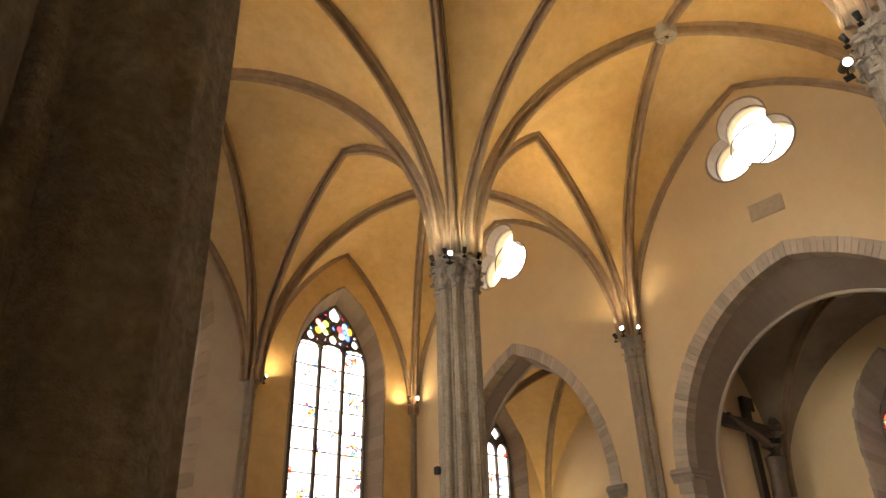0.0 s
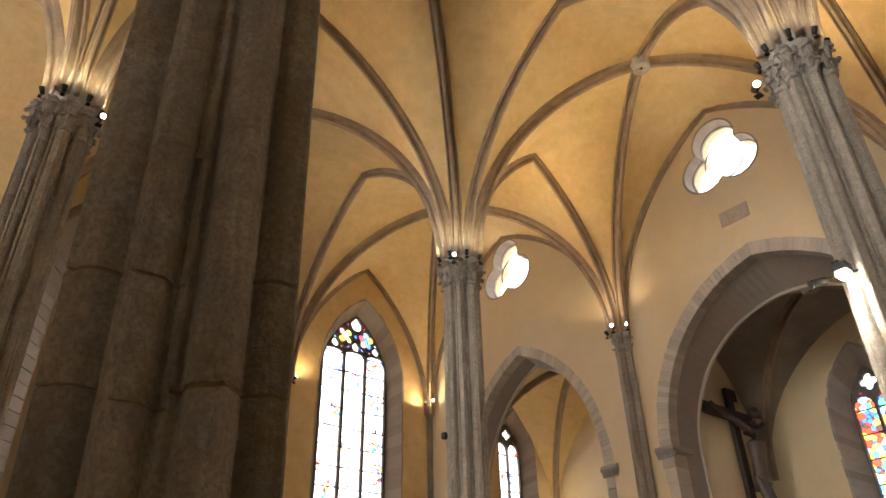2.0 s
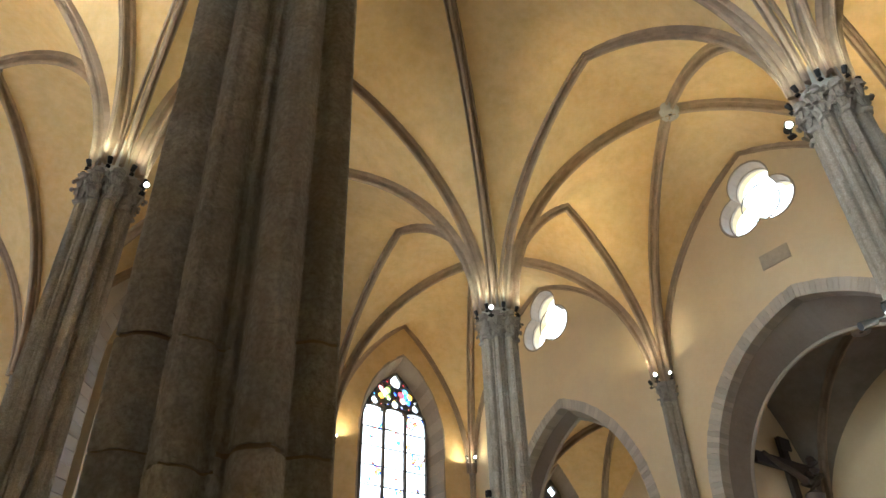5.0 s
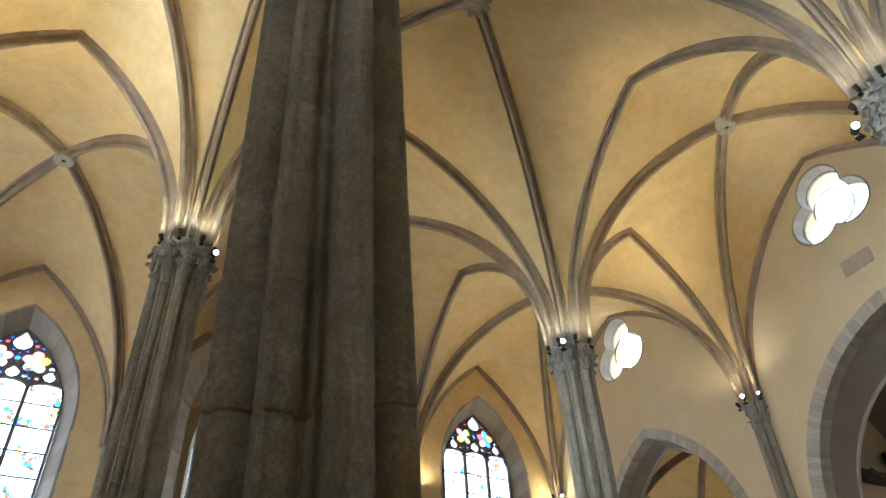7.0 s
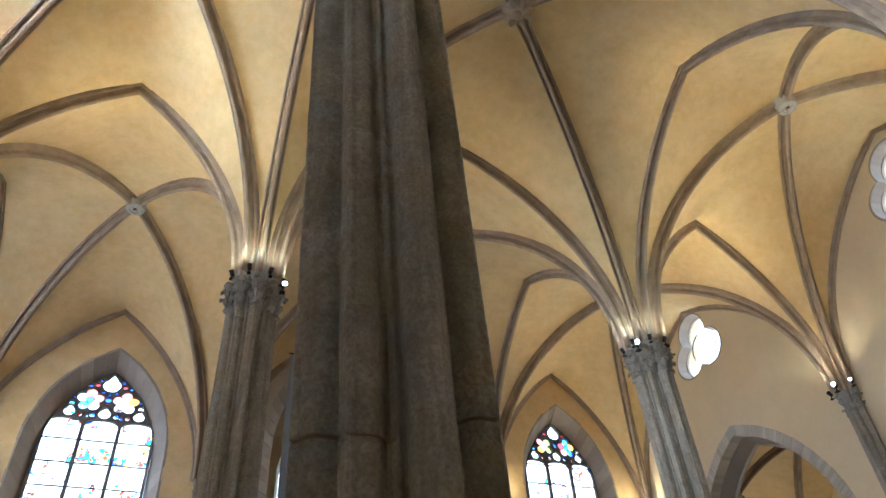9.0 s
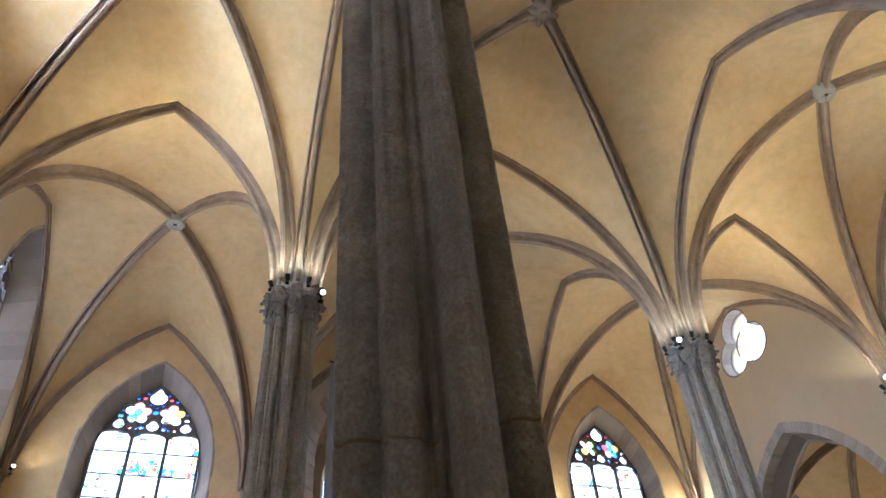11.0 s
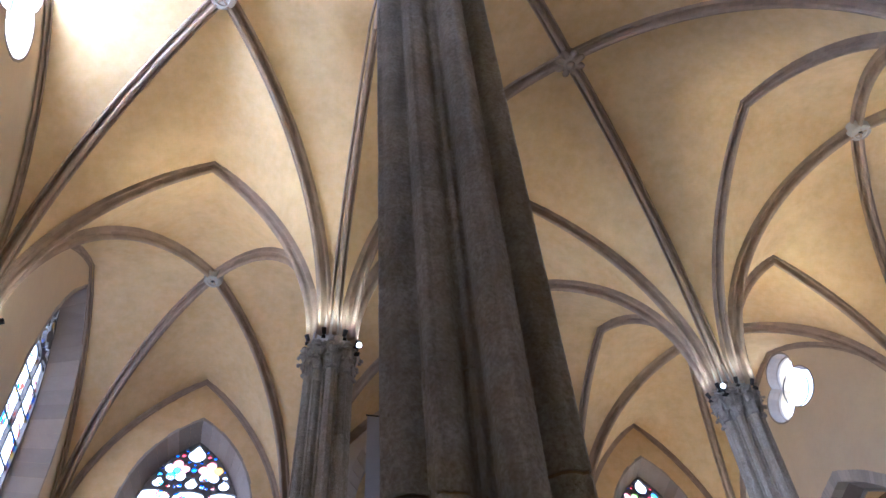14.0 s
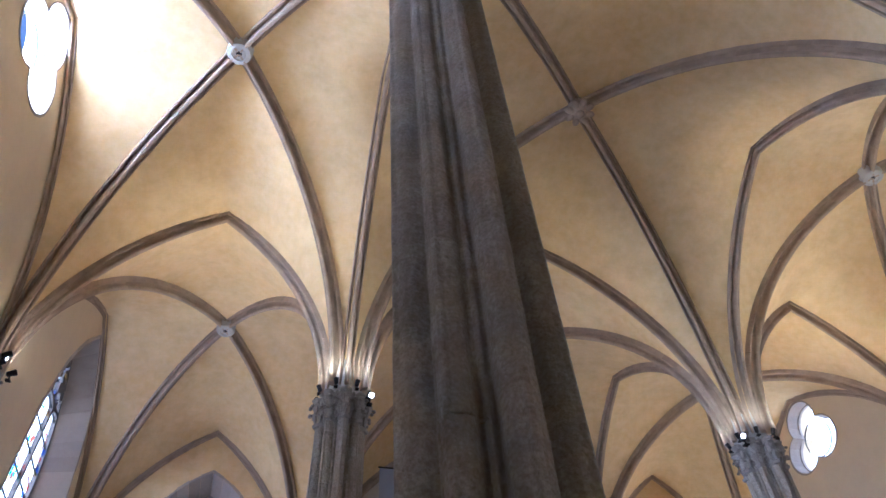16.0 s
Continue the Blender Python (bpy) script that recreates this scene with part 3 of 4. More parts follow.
# eight filleted shafts with deep hollows between
SHAFTS = [(k * math.pi / 4, 0.425 if k % 2 == 0 else 0.4, 0.108 if k % 2 == 0 else 0.098, 0.024 if k % 2 == 0 else 0.02) for k in range(8)]
SHAFTS += [((k + 0.5) * math.pi / 4, 0.364, 0.022, 0) for k in range(8)]      # a bead in each hollow
OUTLINE = lobed(SHAFTS, 0.357, N_OUT)
# worn arrises
OUTLINE = [(OUTLINE[i][0], sum(OUTLINE[(i + d) % N_OUT][1] * w for d, w in ((-1, 0.2), (0, 0.6), (1, 0.2)))) for i in range(N_OUT)]
SUNK = [(OUTLINE[i][0], min(OUTLINE[(i + d) % N_OUT][1] for d in (-2, -1, 0, 1, 2))) for i in range(N_OUT)]


def sector(k):
    """The outline of the eighth of the pillar round shaft k."""
    step = N_OUT // 8
    return [OUTLINE[(k * step - step // 2 + i) % N_OUT] for i in range(step + 1)]


def stone_mesh(k):
    bm = bmesh.new()
    line = sector(k)

    def ring(z, g):
        pts = [Vector(((r - g) * math.cos(a), (r - g) * math.sin(a), z)) for a, r in line]
        return pts + [Vector((0.25 * math.cos(a), 0.25 * math.sin(a), z)) for a, r in (line[-1], line[0])]
    loft(bm, [ring(0, 0.002), ring(0.006, 0), ring(0.35, 0.001), ring(0.68, -0.001), ring(0.994, 0), ring(1, 0.002)], caps=True)
    return mesh_of(bm, "stone", STONE, True)


MAIN_STONE, DIAG_STONE = stone_mesh(0), stone_mesh(1)


def leaf_mesh():
    """A curled leaf: a tapering blade that bends outwards to a rolled tip, with side lobes."""
    bm = bmesh.new()
    rings = []
    for i in range(9):
        t = i / 8
        x = 0.02 + 0.03 * t + 0.11 * t ** 3
        z = 0.30 * math.sin(t * 1.9) / math.sin(1.9) * 1.0
        wid = 0.085 * (0.55 + 0.75 * math.sin(math.pi * min(1, t * 1.15)) * (1 + 0.35 * math.cos(t * 17)))
        th = 0.03 + 0.035 * t
        rings.append([Vector((x - th, -wid * 0.5, z)), Vector((x, -wid, z - 0.01)), Vector((x + th, -wid * 0.35, z - 0.015)), Vector((x + th * 0.7, 0, z - 0.01)), Vector((x + th, wid * 0.35, z - 0.015)), Vector((x, wid, z - 0.01)), Vector((x - th, wid * 0.5, z))])
    loft(bm, rings, caps=True)
    r = bmesh.ops.create_icosphere(bm, subdivisions=1, radius=0.06)
    for v in r["verts"]:
        v.co = Vector((v.co.x + 0.175, v.co.y * 1.35, v.co.z * 0.85 + 0.27))
    return mesh_of(bm, "leaf", CARVED, True)


LEAF = leaf_mesh()


def capital(parent, z0, z1, outline, reach, leaves, tiers=2, size=1.0):
    """A leafy capital from z0 to z1 on an outline."""
    h = z1 - z0

    def ring(z, k, smooth=0.0):
        mean = sum(r for a, r in outline) / len(outline)
        return [Vector((((r * (1 - smooth) + mean * smooth) * k) * math.cos(a), ((r * (1 - smooth) + mean * smooth) * k) * math.sin(a), z)) for a, r in outline]
    bm = bmesh.new()
    loft(bm, [ring(z0 - 0.05, 1.0), ring(z0 - 0.03, 1.07), ring(z0 + 0.03, 1.09), ring(z0 + 0.06, 1.02)], caps=True)
    cap = part("capital", bm, CARVED, parent, "carved leafy stone capital", True)
    bm = bmesh.new()
    loft(bm, [ring(z0 + 0.06, 0.98), ring(z0 + h * 0.45, 1.0, 0.2), ring(z1 - 0.16, 1.1, 0.3)], caps=True)
    part("bell", bm, CARVED, cap, "", True)
    bm = bmesh.new()
    loft(bm, [ring(z1 - 0.16, 1.14, 0.25), ring(z1 - 0.13, 1.22, 0.25), ring(z1 - 0.08, 1.2, 0.25), ring(z1 - 0.05, 1.26, 0.25), ring(z1 - 0.005, 1.26, 0.25), ring(z1, 1.22, 0.25)], caps=True)
    part("abacus", bm, CARVED, cap, "wavy moulded abacus", True)
    rnd = random.Random(int(z0 * 100) + leaves)
    span = outline[-1][0] - outline[0][0] if len(outline) < 150 else 2 * math.pi
    for t in range(tiers):
        for i in range(leaves):
            a = outline[0][0] + span * (i + 0.5 * t + 0.25) / leaves
            near = min(outline, key=lambda p: abs((p[0] - a + math.pi) % (2 * math.pi) - math.pi))
            r = near[1] * (0.96 + 0.07 * t)
            ob = part("leaf", LEAF, None, cap)
            k = size * rnd.uniform(0.85, 1.15)
            ob.matrix_basis = pose(r * math.cos(a), r * math.sin(a), z0 + 0.08 + t * h * 0.37, rnd.uniform(-12, 12), rnd.uniform(-8, 8), math.degrees(a)) @ Matrix.Diagonal((k * 0.95, k * 1.1, k * h / 0.85, 1))
    return cap


def pillar(x, y, label, seed, girth=0.96, joint=0.007, deep=0.016, repointed=0.0):
    """girth: thickness against the plain outline; repointed: height up to which the joints are wide and brown."""
    rnd = random.Random(seed)
    top = thing("pillar", (x, y, 0), label, "pillar", "clustered nave pillars")
    bm = bmesh.new()
    loft(bm, [[Vector(((r * girth - deep) * math.cos(a), (r * girth - deep) * math.sin(a), z)) for a, r in SUNK] for z in (0.5, 10.75)], caps=True)
    part("core", bm, MORTAR, top, "brown mortar core", True)
    bm = bmesh.new()
    big = [(a, 0.5 + (r - 0.45) * 0.6) for a, r in OUTLINE[::8]]
    loft(bm, [[Vector((r * k * math.cos(a), r * k * math.sin(a), z)) for a, r in big] for z, k in ((0, 1.62), (0.28, 1.62), (0.32, 1.5), (0.42, 1.5), (0.46, 1.32), (0.5, 1.2), (0.56, 1.08))], caps=True)
    part("base", bm, STONE, top, "moulded stone base", True)
    courses = [rnd.choice((0.46, 0.5, 0.55, 0.62, 0.7)) for i in range(26)]
    for k in range(8):
        z, step = 0.3, 0
        slip = rnd.choice((-0.03, -0.01, 0, 0.01, 0.03))
        while z < 10.72:
            h = courses[step] + (slip if step == 0 else 0) + rnd.uniform(-0.02, 0.02)
            step += 1
            h = min(h, 10.74 - z) if 10.74 - z - h > 0.3 else 10.74 - z
            lo = max(z, 0.56)
            gap = joint * rnd.uniform(0.6, 1.6) * (12.0 if lo < repointed and rnd.random() < 0.8 else 1)
            ob = part("stone", MAIN_STONE if k % 2 == 0 else DIAG_STONE, None, top)
            shift = rnd.uniform(-0.001, 0.001)
            ob.matrix_basis = pose(shift, shift, lo, 0, 0, 45 * (k - k % 2)) @ Matrix.Diagonal((girth, girth, z + h - lo - gap, 1))
            z += h
    bm = bmesh.new()
    lathe(bm, [(0.5, HC - 0.2), (0.45, HC), (0.40, HC + 0.5), (0.36, HC + 1.3), (0.3, HC + 2.2)], 24)
    part("springer", bm, BOSS, top, "stone springer above the capital", True)
    capital(top, 10.74, HC - 0.17, OUTLINE[::4], 0.6, 36, 2, 0.74)
    return top


leaning = pillar(X0, Y0, "dark weathered clustered stone pillar with wide brown joints", 3, 1.005, 0.0014, 0.012, 3.2)
leaning.matrix_world = pose(-0.117, -0.22, 0, 0.65, -1.45)
pillar(X0, YA, "grey clustered stone pillar with lit spotlights on its capital", 5)
pillar(XN, YA, "pale grey clustered stone pillar beside the aisle wall", 8)
pillar(XN + 0.05, Y0, "pale grey clustered stone pillar with a floodlight on its shaft", 11)


# ---- wall shafts ----
def respond(x, y, face, span, label, size=1.0, top=HW, leafy=True):
    """A bundle of three shafts against a wall; face: the way that it looks, in degrees."""
    rnd = random.Random(int(abs(x * 31 + y * 17)))
    ob = thing("wall_shaft", (x, y, 0), label, "wall shaft", "bundled wall shafts", turn=face)
    half = [(a, r * size) for a, r in lobed([(radians(-62), 0.2, 0.105, 0.02), (0, 0.22, 0.13, 0.03), (radians(62), 0.2, 0.105, 0.02)], 0.16, 96)]
    half = [(a if a < math.pi else a - 2 * math.pi, r) for a, r in half]
    half = sorted(p for p in half if abs(p[0]) <= radians(span))
    z, z1 = 0.0, top - 0.62 * max(size, 0.7)
    while z < z1 - 0.01:
        h = min(rnd.uniform(0.7, 1.1), z1 - z)
        h = z1 - z if z1 - z - h < 0.3 else h
        bm = bmesh.new()
        loft(bm, [[Vector(((r - g) * math.cos(a), (r - g) * math.sin(a), w)) for a, r in half] + [Vector((-0.05, 0, w))] for w, g in ((z, 0.007), (z + 0.01, 0), (z + h - 0.014, 0), (z + h - 0.004, 0.007))], caps=True)
        part("stone", bm, STONE, ob, "", True)
        z += h
    if leafy:
        capital(ob, z1, top, half, 0.3, 7, 2 if size > 0.9 else 1, 0.62 * size)
    else:
        bm = bmesh.new()
        loft(bm, [[Vector((r * k * math.cos(a), r * k * math.sin(a), w)) for a, r in half] + [Vector((-0.05, 0, w))] for w, k in ((z1, 1), (z1 + 0.05, 1.15), (z1 + 0.1, 1.05), (top - 0.2, 1.1), (top - 0.12, 1.35), (top, 1.38))], caps=True)
        part("capital", bm, CARVED, ob, "moulded stone capital", True)
    bm = bmesh.new()
    loft(bm, [[Vector((r * k * math.cos(a), r * k * math.sin(a), w)) for a, r in half] + [Vector((-0.05, 0, w))] for w, k in ((top, 0.9), (top + 0.8, 0.8), (top + 1.6, 0.6))], caps=True)
    part("springer", bm, RIBSTONE, ob, "stone springer above the capital", True)
    return ob


for y in (YA, Y0):
    respond(XR, y, 180, 100, "grey bundled wall shaft with a ringed stone capital")
    respond(XL, y, 0, 100, "grey bundled wall shaft with a ringed stone capital")
for x, y, face, span in ((XR, YE, 225, 90), (XL, YE, 315, 90), (XN, YE, 270, 100), (X0, YE, 270, 100)):
    respond(x, y, face, span, "slender corner shaft with a small leafy capital", 0.62, HW + (0.4 if x == XR else 0))


# ---- chapel arches: voussoirs, jamb blocks, imposts ----
def stone_ring(parent, inner, outer, place, w0, w1, count, mat, rnd, name="voussoir", jitter=0.0):
    """Blocks between two outlines of equally many points."""
    def along(line):
        cum = [0.0]
        for p, q in zip(line, line[1:]):
            cum.append(cum[-1] + math.hypot(q[0] - p[0], q[1] - p[1]))

        def at(f):
            l = f * cum[-1]
            i = max(0, min(len(line) - 2, max(j for j in range(len(cum)) if cum[j] <= l + 1e-9)))
            g = (l - cum[i]) / max(1e-9, cum[i + 1] - cum[i])
            return (line[i][0] + g * (line[i + 1][0] - line[i][0]), line[i][1] + g * (line[i + 1][1] - line[i][1]))
        return at
    fi, fo = along(inner), along(outer)
    for i in range(count):
        f0, f1 = (i + 0.02) / count, (i + 0.98) / count
        lift = rnd.uniform(-jitter, jitter)
        grow = rnd.uniform(0.97, 1.03) if jitter else 1
        bm = bmesh.new()
        rings = []
        for w, e in ((w1, 0), (w0 - lift + 0.008, 0), (w0 - lift, 0.012)):
            quad = []
            for f, side in ((f0, 0), (f1, 0), (f1, 1), (f0, 1)):
                mid = (f0 + f1) / 2
                g = f + (mid - f) * e * 4
                a, b = fi(g), fo(g)
                k = (e if side == 0 else grow - e)
                quad.append(place(a[0] + (b[0] - a[0]) * k, a[1] + (b[1] - a[1]) * k, w))
            rings.append(quad)
        loft(bm, rings, caps=True)
        bmesh.ops.recalc_face_normals(bm, faces=bm.faces)
        part(name, bm, mat, parent)


def chapel_arch(name, a, place, seed, label, drop=0.2, soffit=SURROUND, inset=0.2, face=0.42, deep=1.0):
    rnd = random.Random(seed)
    ob = thing(name, (0, 0, 0), label, "arch", kind="structure")
    n = 24
    curve = lambda g: pointed(a[0], a[1], a[1], a[2] + g, a[3] + g, n)[1:-1]
    stone_ring(ob, curve(0), curve(face), place, -0.012, 0.42, 84, VOUSSOIR, rnd, "voussoir", 0.004)
    for side in (-1, 1):
        z = 0.0
        while z < a[1] - 0.01:
            h = min(rnd.uniform(0.32, 0.5), a[1] - z)
            x0, x1 = a[0] + side * a[2], a[0] + side * (a[2] + rnd.choice((0.34, 0.38, 0.42)))
            bm = bmesh.new()
            pts = [place(min(x0, x1), z + 0.006, -0.012), place(max(x0, x1), z + h - 0.006, THICK + 0.02)]
            box(bm, [min(p) for p in zip(*pts)], [max(p) for p in zip(*pts)], 0.006)
            part("jamb_stone", bm, VOUSSOIR, ob)
            z += h
        # impost: a carved band that runs round the jamb
        bm = bmesh.new()
        for w, g, d in ((0.0, 0.05, 0.1), (0.1, 0.11, 0.08), (0.18, 0.08, 0.05)):
            x0, x1 = a[0] + side * (a[2] - g), a[0] + side * (a[2] + 0.55)
            pts = [place(min(x0, x1), a[1] - 0.24 + w, -g - 0.02), place(max(x0, x1), a[1] - 0.24 + w + d, THICK - 0.03)]
            box(bm, [min(p) for p in zip(*pts)], [max(p) for p in zip(*pts)], 0.015)
        imp = part("impost", bm, CARVED, ob, "carved stone impost band")
        for k in range(9):
            leaf = part("leaf", LEAF, None, imp)
            at = place(a[0] + side * (a[2] - 0.06 + 0.07 * k), a[1] - 0.36, -0.02)
            leaf.matrix_basis = Matrix.Translation(at) @ pose(0, 0, 0, 0, 0, 180) @ Matrix.Diagonal((0.55, 0.5, 0.7, 1))
    # the underside narrows from the face to the inner order
    front, rear = pointed(a[0], 0.04, a[1], a[2] + 0.01, a[3] + 0.01, n), pointed(a[0], 0.04, a[1], a[2] - inset, a[3] - drop, n)
    table = {(round(p[0], 6), round(p[1], 6)): q for p, q in zip(front, rear)}
    bm = bmesh.new()
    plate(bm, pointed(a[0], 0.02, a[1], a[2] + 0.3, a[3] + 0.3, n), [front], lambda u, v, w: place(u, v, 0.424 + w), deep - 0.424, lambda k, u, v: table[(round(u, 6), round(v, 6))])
    part("intrados", bm, soffit, ob, "underside of the arch, in a darker tone than its face")
    # inner order: a roll moulding set back in the opening, with its shafts
    bm = bmesh.new()
    line = [(a[0] + a[2] - inset, 0.05)] + pointed(a[0], a[1], a[1], a[2] - inset, a[3] - drop, n)[1:-1] + [(a[0] - a[2] + inset, 0.05)]
    rings = []
    for i, p in enumerate(line):
        q0, q1 = line[max(0, i - 1)], line[min(len(line) - 1, i + 1)]
        t = Vector((q1[0] - q0[0], q1[1] - q0[1])).normalized()
        nrm = Vector((-t.y, t.x))
        rings.append([place(p[0] + nrm.x * 0.06 * math.cos(b) * -1, p[1] + nrm.y * 0.06 * math.cos(b) * -1, deep - 0.02 + 0.07 * math.sin(b)) for b in [2 * math.pi * k / 12 for k in range(12)]])
    loft(bm, rings, caps=True)
    bmesh.ops.recalc_face_normals(bm, faces=bm.faces)
    part("inner_roll", bm, VOUSSOIR, ob, "rounded inner roll of pale stone", True)
    return ob


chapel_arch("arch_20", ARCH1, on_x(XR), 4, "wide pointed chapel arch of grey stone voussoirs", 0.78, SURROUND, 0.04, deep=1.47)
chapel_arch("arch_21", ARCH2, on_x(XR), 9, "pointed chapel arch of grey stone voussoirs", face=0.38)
rnd = random.Random(6)
ob = thing("arch_22", (0, 0, 0), "grey stone voussoirs of the choir arch", "arch", kind="structure")
stone_ring(ob, pointed(CHOIR[0], 6, CHOIR[1], CHOIR[2] - 0.35, CHOIR[3] - 0.35, 20), pointed(CHOIR[0], 6, CHOIR[1], CHOIR[2] + 0.1, CHOIR[3] + 0.1, 20), on_y(YE), -0.015, 0.93, 60, VOUSSOIR, rnd, "voussoir", 0.004)


# ---- windows ----
def poly(bm, pts, place, w):
    f = bm.faces.new([bm.verts.new(place(u, v, w)) for u, v in pts])
    return f


def disc(cx, cz, r, n=16, squash=1.0):
    return [(cx + r * math.cos(2 * math.pi * i / n), cz + r * squash * math.sin(2 * math.pi * i / n)) for i in range(n)]


def onion(cx, cz, r, n=18):
    """A round light drawn up to a point."""
    pts = []
    for i in range(n):
        b = 2 * math.pi * i / n + math.pi / 2
        k = 1 + 0.55 * max(0.0, math.sin(b)) ** 9
        pts.append((cx + r * math.cos(b) * (1.08 if math.sin(b) < 0.6 else 0.9), cz + r * k * math.sin(b)))
    return pts


def window(name, win, place, depth, extra, label, seed, lancets=3, lobes=(5, 5), colours=(), pale=GLASS_PALE, lined=True, splay=SURROUND, crown=1.35):
    """A pointed window: stone surround, tracery, and single panes. win: centre, sill, springing, half width, rise."""
    rnd = random.Random(seed)
    cx, sill, spring, half, rise = win
    ob = thing(name, (0, 0, 0), label, "window", kind="structure")
    if lined:
        inner, outer = pointed(cx, sill, spring, half, rise, 18), pointed(cx, sill - 0.3, spring, half + extra, rise + extra * crown, 18)
        # splay blocks follow the slope from the wall face to the glass
        def along(line, f):
            cum = [0.0]
            for p, q in zip(line, line[1:]):
                cum.append(cum[-1] + math.hypot(q[0] - p[0], q[1] - p[1]))
            l = f * cum[-1]
            i = max(0, min(len(line) - 2, max(j for j in range(len(cum)) if cum[j] <= l + 1e-9)))
            g = (l - cum[i]) / max(1e-9, cum[i + 1] - cum[i])
            return (line[i][0] + g * (line[i + 1][0] - line[i][0]), line[i][1] + g * (line[i + 1][1] - line[i][1]))
        count = 58
        for i in range(count):
            f0, f1 = (i + 0.005) / count, (i + 0.995) / count
            i0, i1, o0, o1 = along(inner, f0), along(inner, f1), along(outer, f0), along(outer, f1)
            lip = lambda p, q, k: (q[0] + (q[0] - p[0]) * k, q[1] + (q[1] - p[1]) * k)
            grow = rnd.uniform(0.12, 0.24)
            bm = bmesh.new()
            e0, e1 = lip(i0, o0, grow), lip(i1, o1, grow)
            d0, d1 = lip(o0, i0, 0.03), lip(o1, i1, 0.03)
            loft(bm, [[place(*e0, 0.05), place(*e0, -0.012), place(*o0, -0.012), place(*d0, depth - 0.02), place(*i0, depth + 0.01)], [place(*e1, 0.05), place(*e1, -0.012), place(*o1, -0.012), place(*d1, depth - 0.02), place(*i1, depth + 0.01)]], caps=True)
            bmesh.ops.recalc_face_normals(bm, faces=bm.faces)
            part("surround_stone", bm, splay, ob)
    w0 = depth - 0.14
    out = pointed(cx, sill, spring, half - 0.015, rise - 0.015, 18)
    apex = spring + rise
    holes, panes = [], []
    if lancets == 3:
        line = apex - 1.12 * half
        X = lambda x, z: (cx + x * half, line + z * half)
        wid = 0.29 * half
        heads = [X(-0.645, 0), X(0, 0), X(0.645, 0)]
        for (hx, hz) in heads:
            holes.append([(hx - wid, sill + 0.05), (hx + wid, sill + 0.05)] + [(hx + wid * math.cos(b), hz - 0.05 * half + wid * 0.38 * math.sin(b)) for b in [math.pi * k / 10 for k in range(11)]])
        extras = [(X(-0.62, 0.2), 0.095, "clear"), (X(0, 0.2), 0.105, "clear"), (X(0.62, 0.2), 0.095, "clear"), (X(0, 0.82), 0.15, "clear"), (X(0, 0.5), 0.058, "blue"), (X(-0.6, 0.5), 0.026, "blue"), (X(0.6, 0.5), 0.026, "blue"), (X(-0.37, 0.775), 0.035, "blue"), (X(0.37, 0.775), 0.035, "blue"), (X(-0.2, 0.9), 0.03, "blue"), (X(0.2, 0.9), 0.03, "blue"), (X(0, 0.36), 0.035, "red"),
                  (X(-0.21, 0.16), 0.05, "blue"), (X(0.21, 0.16), 0.05, "blue"), (X(-0.42, 0.14), 0.04, "red"), (X(0.42, 0.14), 0.04, "rose"), (X(-0.62, 0.37), 0.05, "sky"), (X(0.62, 0.37), 0.05, "clear"),
                  (X(-0.25, 0.8), 0.045, "red"), (X(0.25, 0.8), 0.045, "red"), (X(0, 0.61), 0.028, "blue"), (X(-0.12, 0.66), 0.03, "blue"), (X(0.12, 0.66), 0.03, "blue"), (X(-0.3, 0.13), 0.03, "blue"), (X(0.3, 0.13), 0.03, "blue")]
        for (x, z), r, col in extras:
            shape = onion if r > 0.09 else disc
            holes.append(shape(x, z, r * half))
            panes.append((shape(x, z, r * half * 1.03), col, 0.05))
        for k, (fx, n) in enumerate(((-0.32, lobes[0]), (0.32, lobes[1]))):
            c = X(fx, 0.47)
            holes.append(foils(*c, n, 0.15 * half, 0.098 * half, 45 if n == 4 else 90, 8))
            for j in range(n):
                b = radians(45 if n == 4 else 90) + 2 * math.pi * j / n
                panes.append((disc(c[0] + 0.15 * half * math.cos(b), c[1] + 0.15 * half * math.sin(b), 0.1 * half), colours[k][j % len(colours[k])], 0.05))
            panes.append((disc(*c, 0.085 * half), colours[k][-1], 0.044))
        bars = [(hx, wid) for hx, hz in heads]
        top_of = heads[0][1]
    else:
        wid = 0.42 * half
        head = apex - 1.75 * half
        bars = [(cx - 0.47 * half, wid), (cx + 0.47 * half, wid)]
        for hx, _ in bars:
            holes.append([(hx - wid, sill + 0.05), (hx + wid, sill + 0.05)] + [(hx + wid * math.cos(b), head + wid * 1.2 * math.sin(b)) for b in [math.pi * k / 10 for k in range(11)]])
        c = (cx, apex - 0.72 * half)
        holes.append(foils(*c, 4, 0.19 * half, 0.15 * half, 90, 8))
        panes.append((disc(*c, 0.36 * half, 20), colours[0][0] if colours else "clear", 0.05))
        for sx in (-1, 1):
            d = (cx + sx * 0.44 * half, apex - 1.12 * half)
            holes.append(disc(*d, 0.07 * half, 10))
            panes.append((disc(*d, 0.075 * half, 10), "red" if sx > 0 else "blue", 0.05))
        top_of = head + wid
    bm = bmesh.new()
    plate(bm, out, holes, lambda u, v, w: place(u, v, w0 + w), 0.13)
    part("tracery", bm, LEADING, ob, "dark stone tracery and mullions")
    # panes between the iron bars
    for hx, wid in bars:
        z = sill + 0.05
        step = 0.78
        while z < top_of + 0.35 * half:
            z1 = min(z + step, top_of + 0.35 * half)
            bm = bmesh.new()
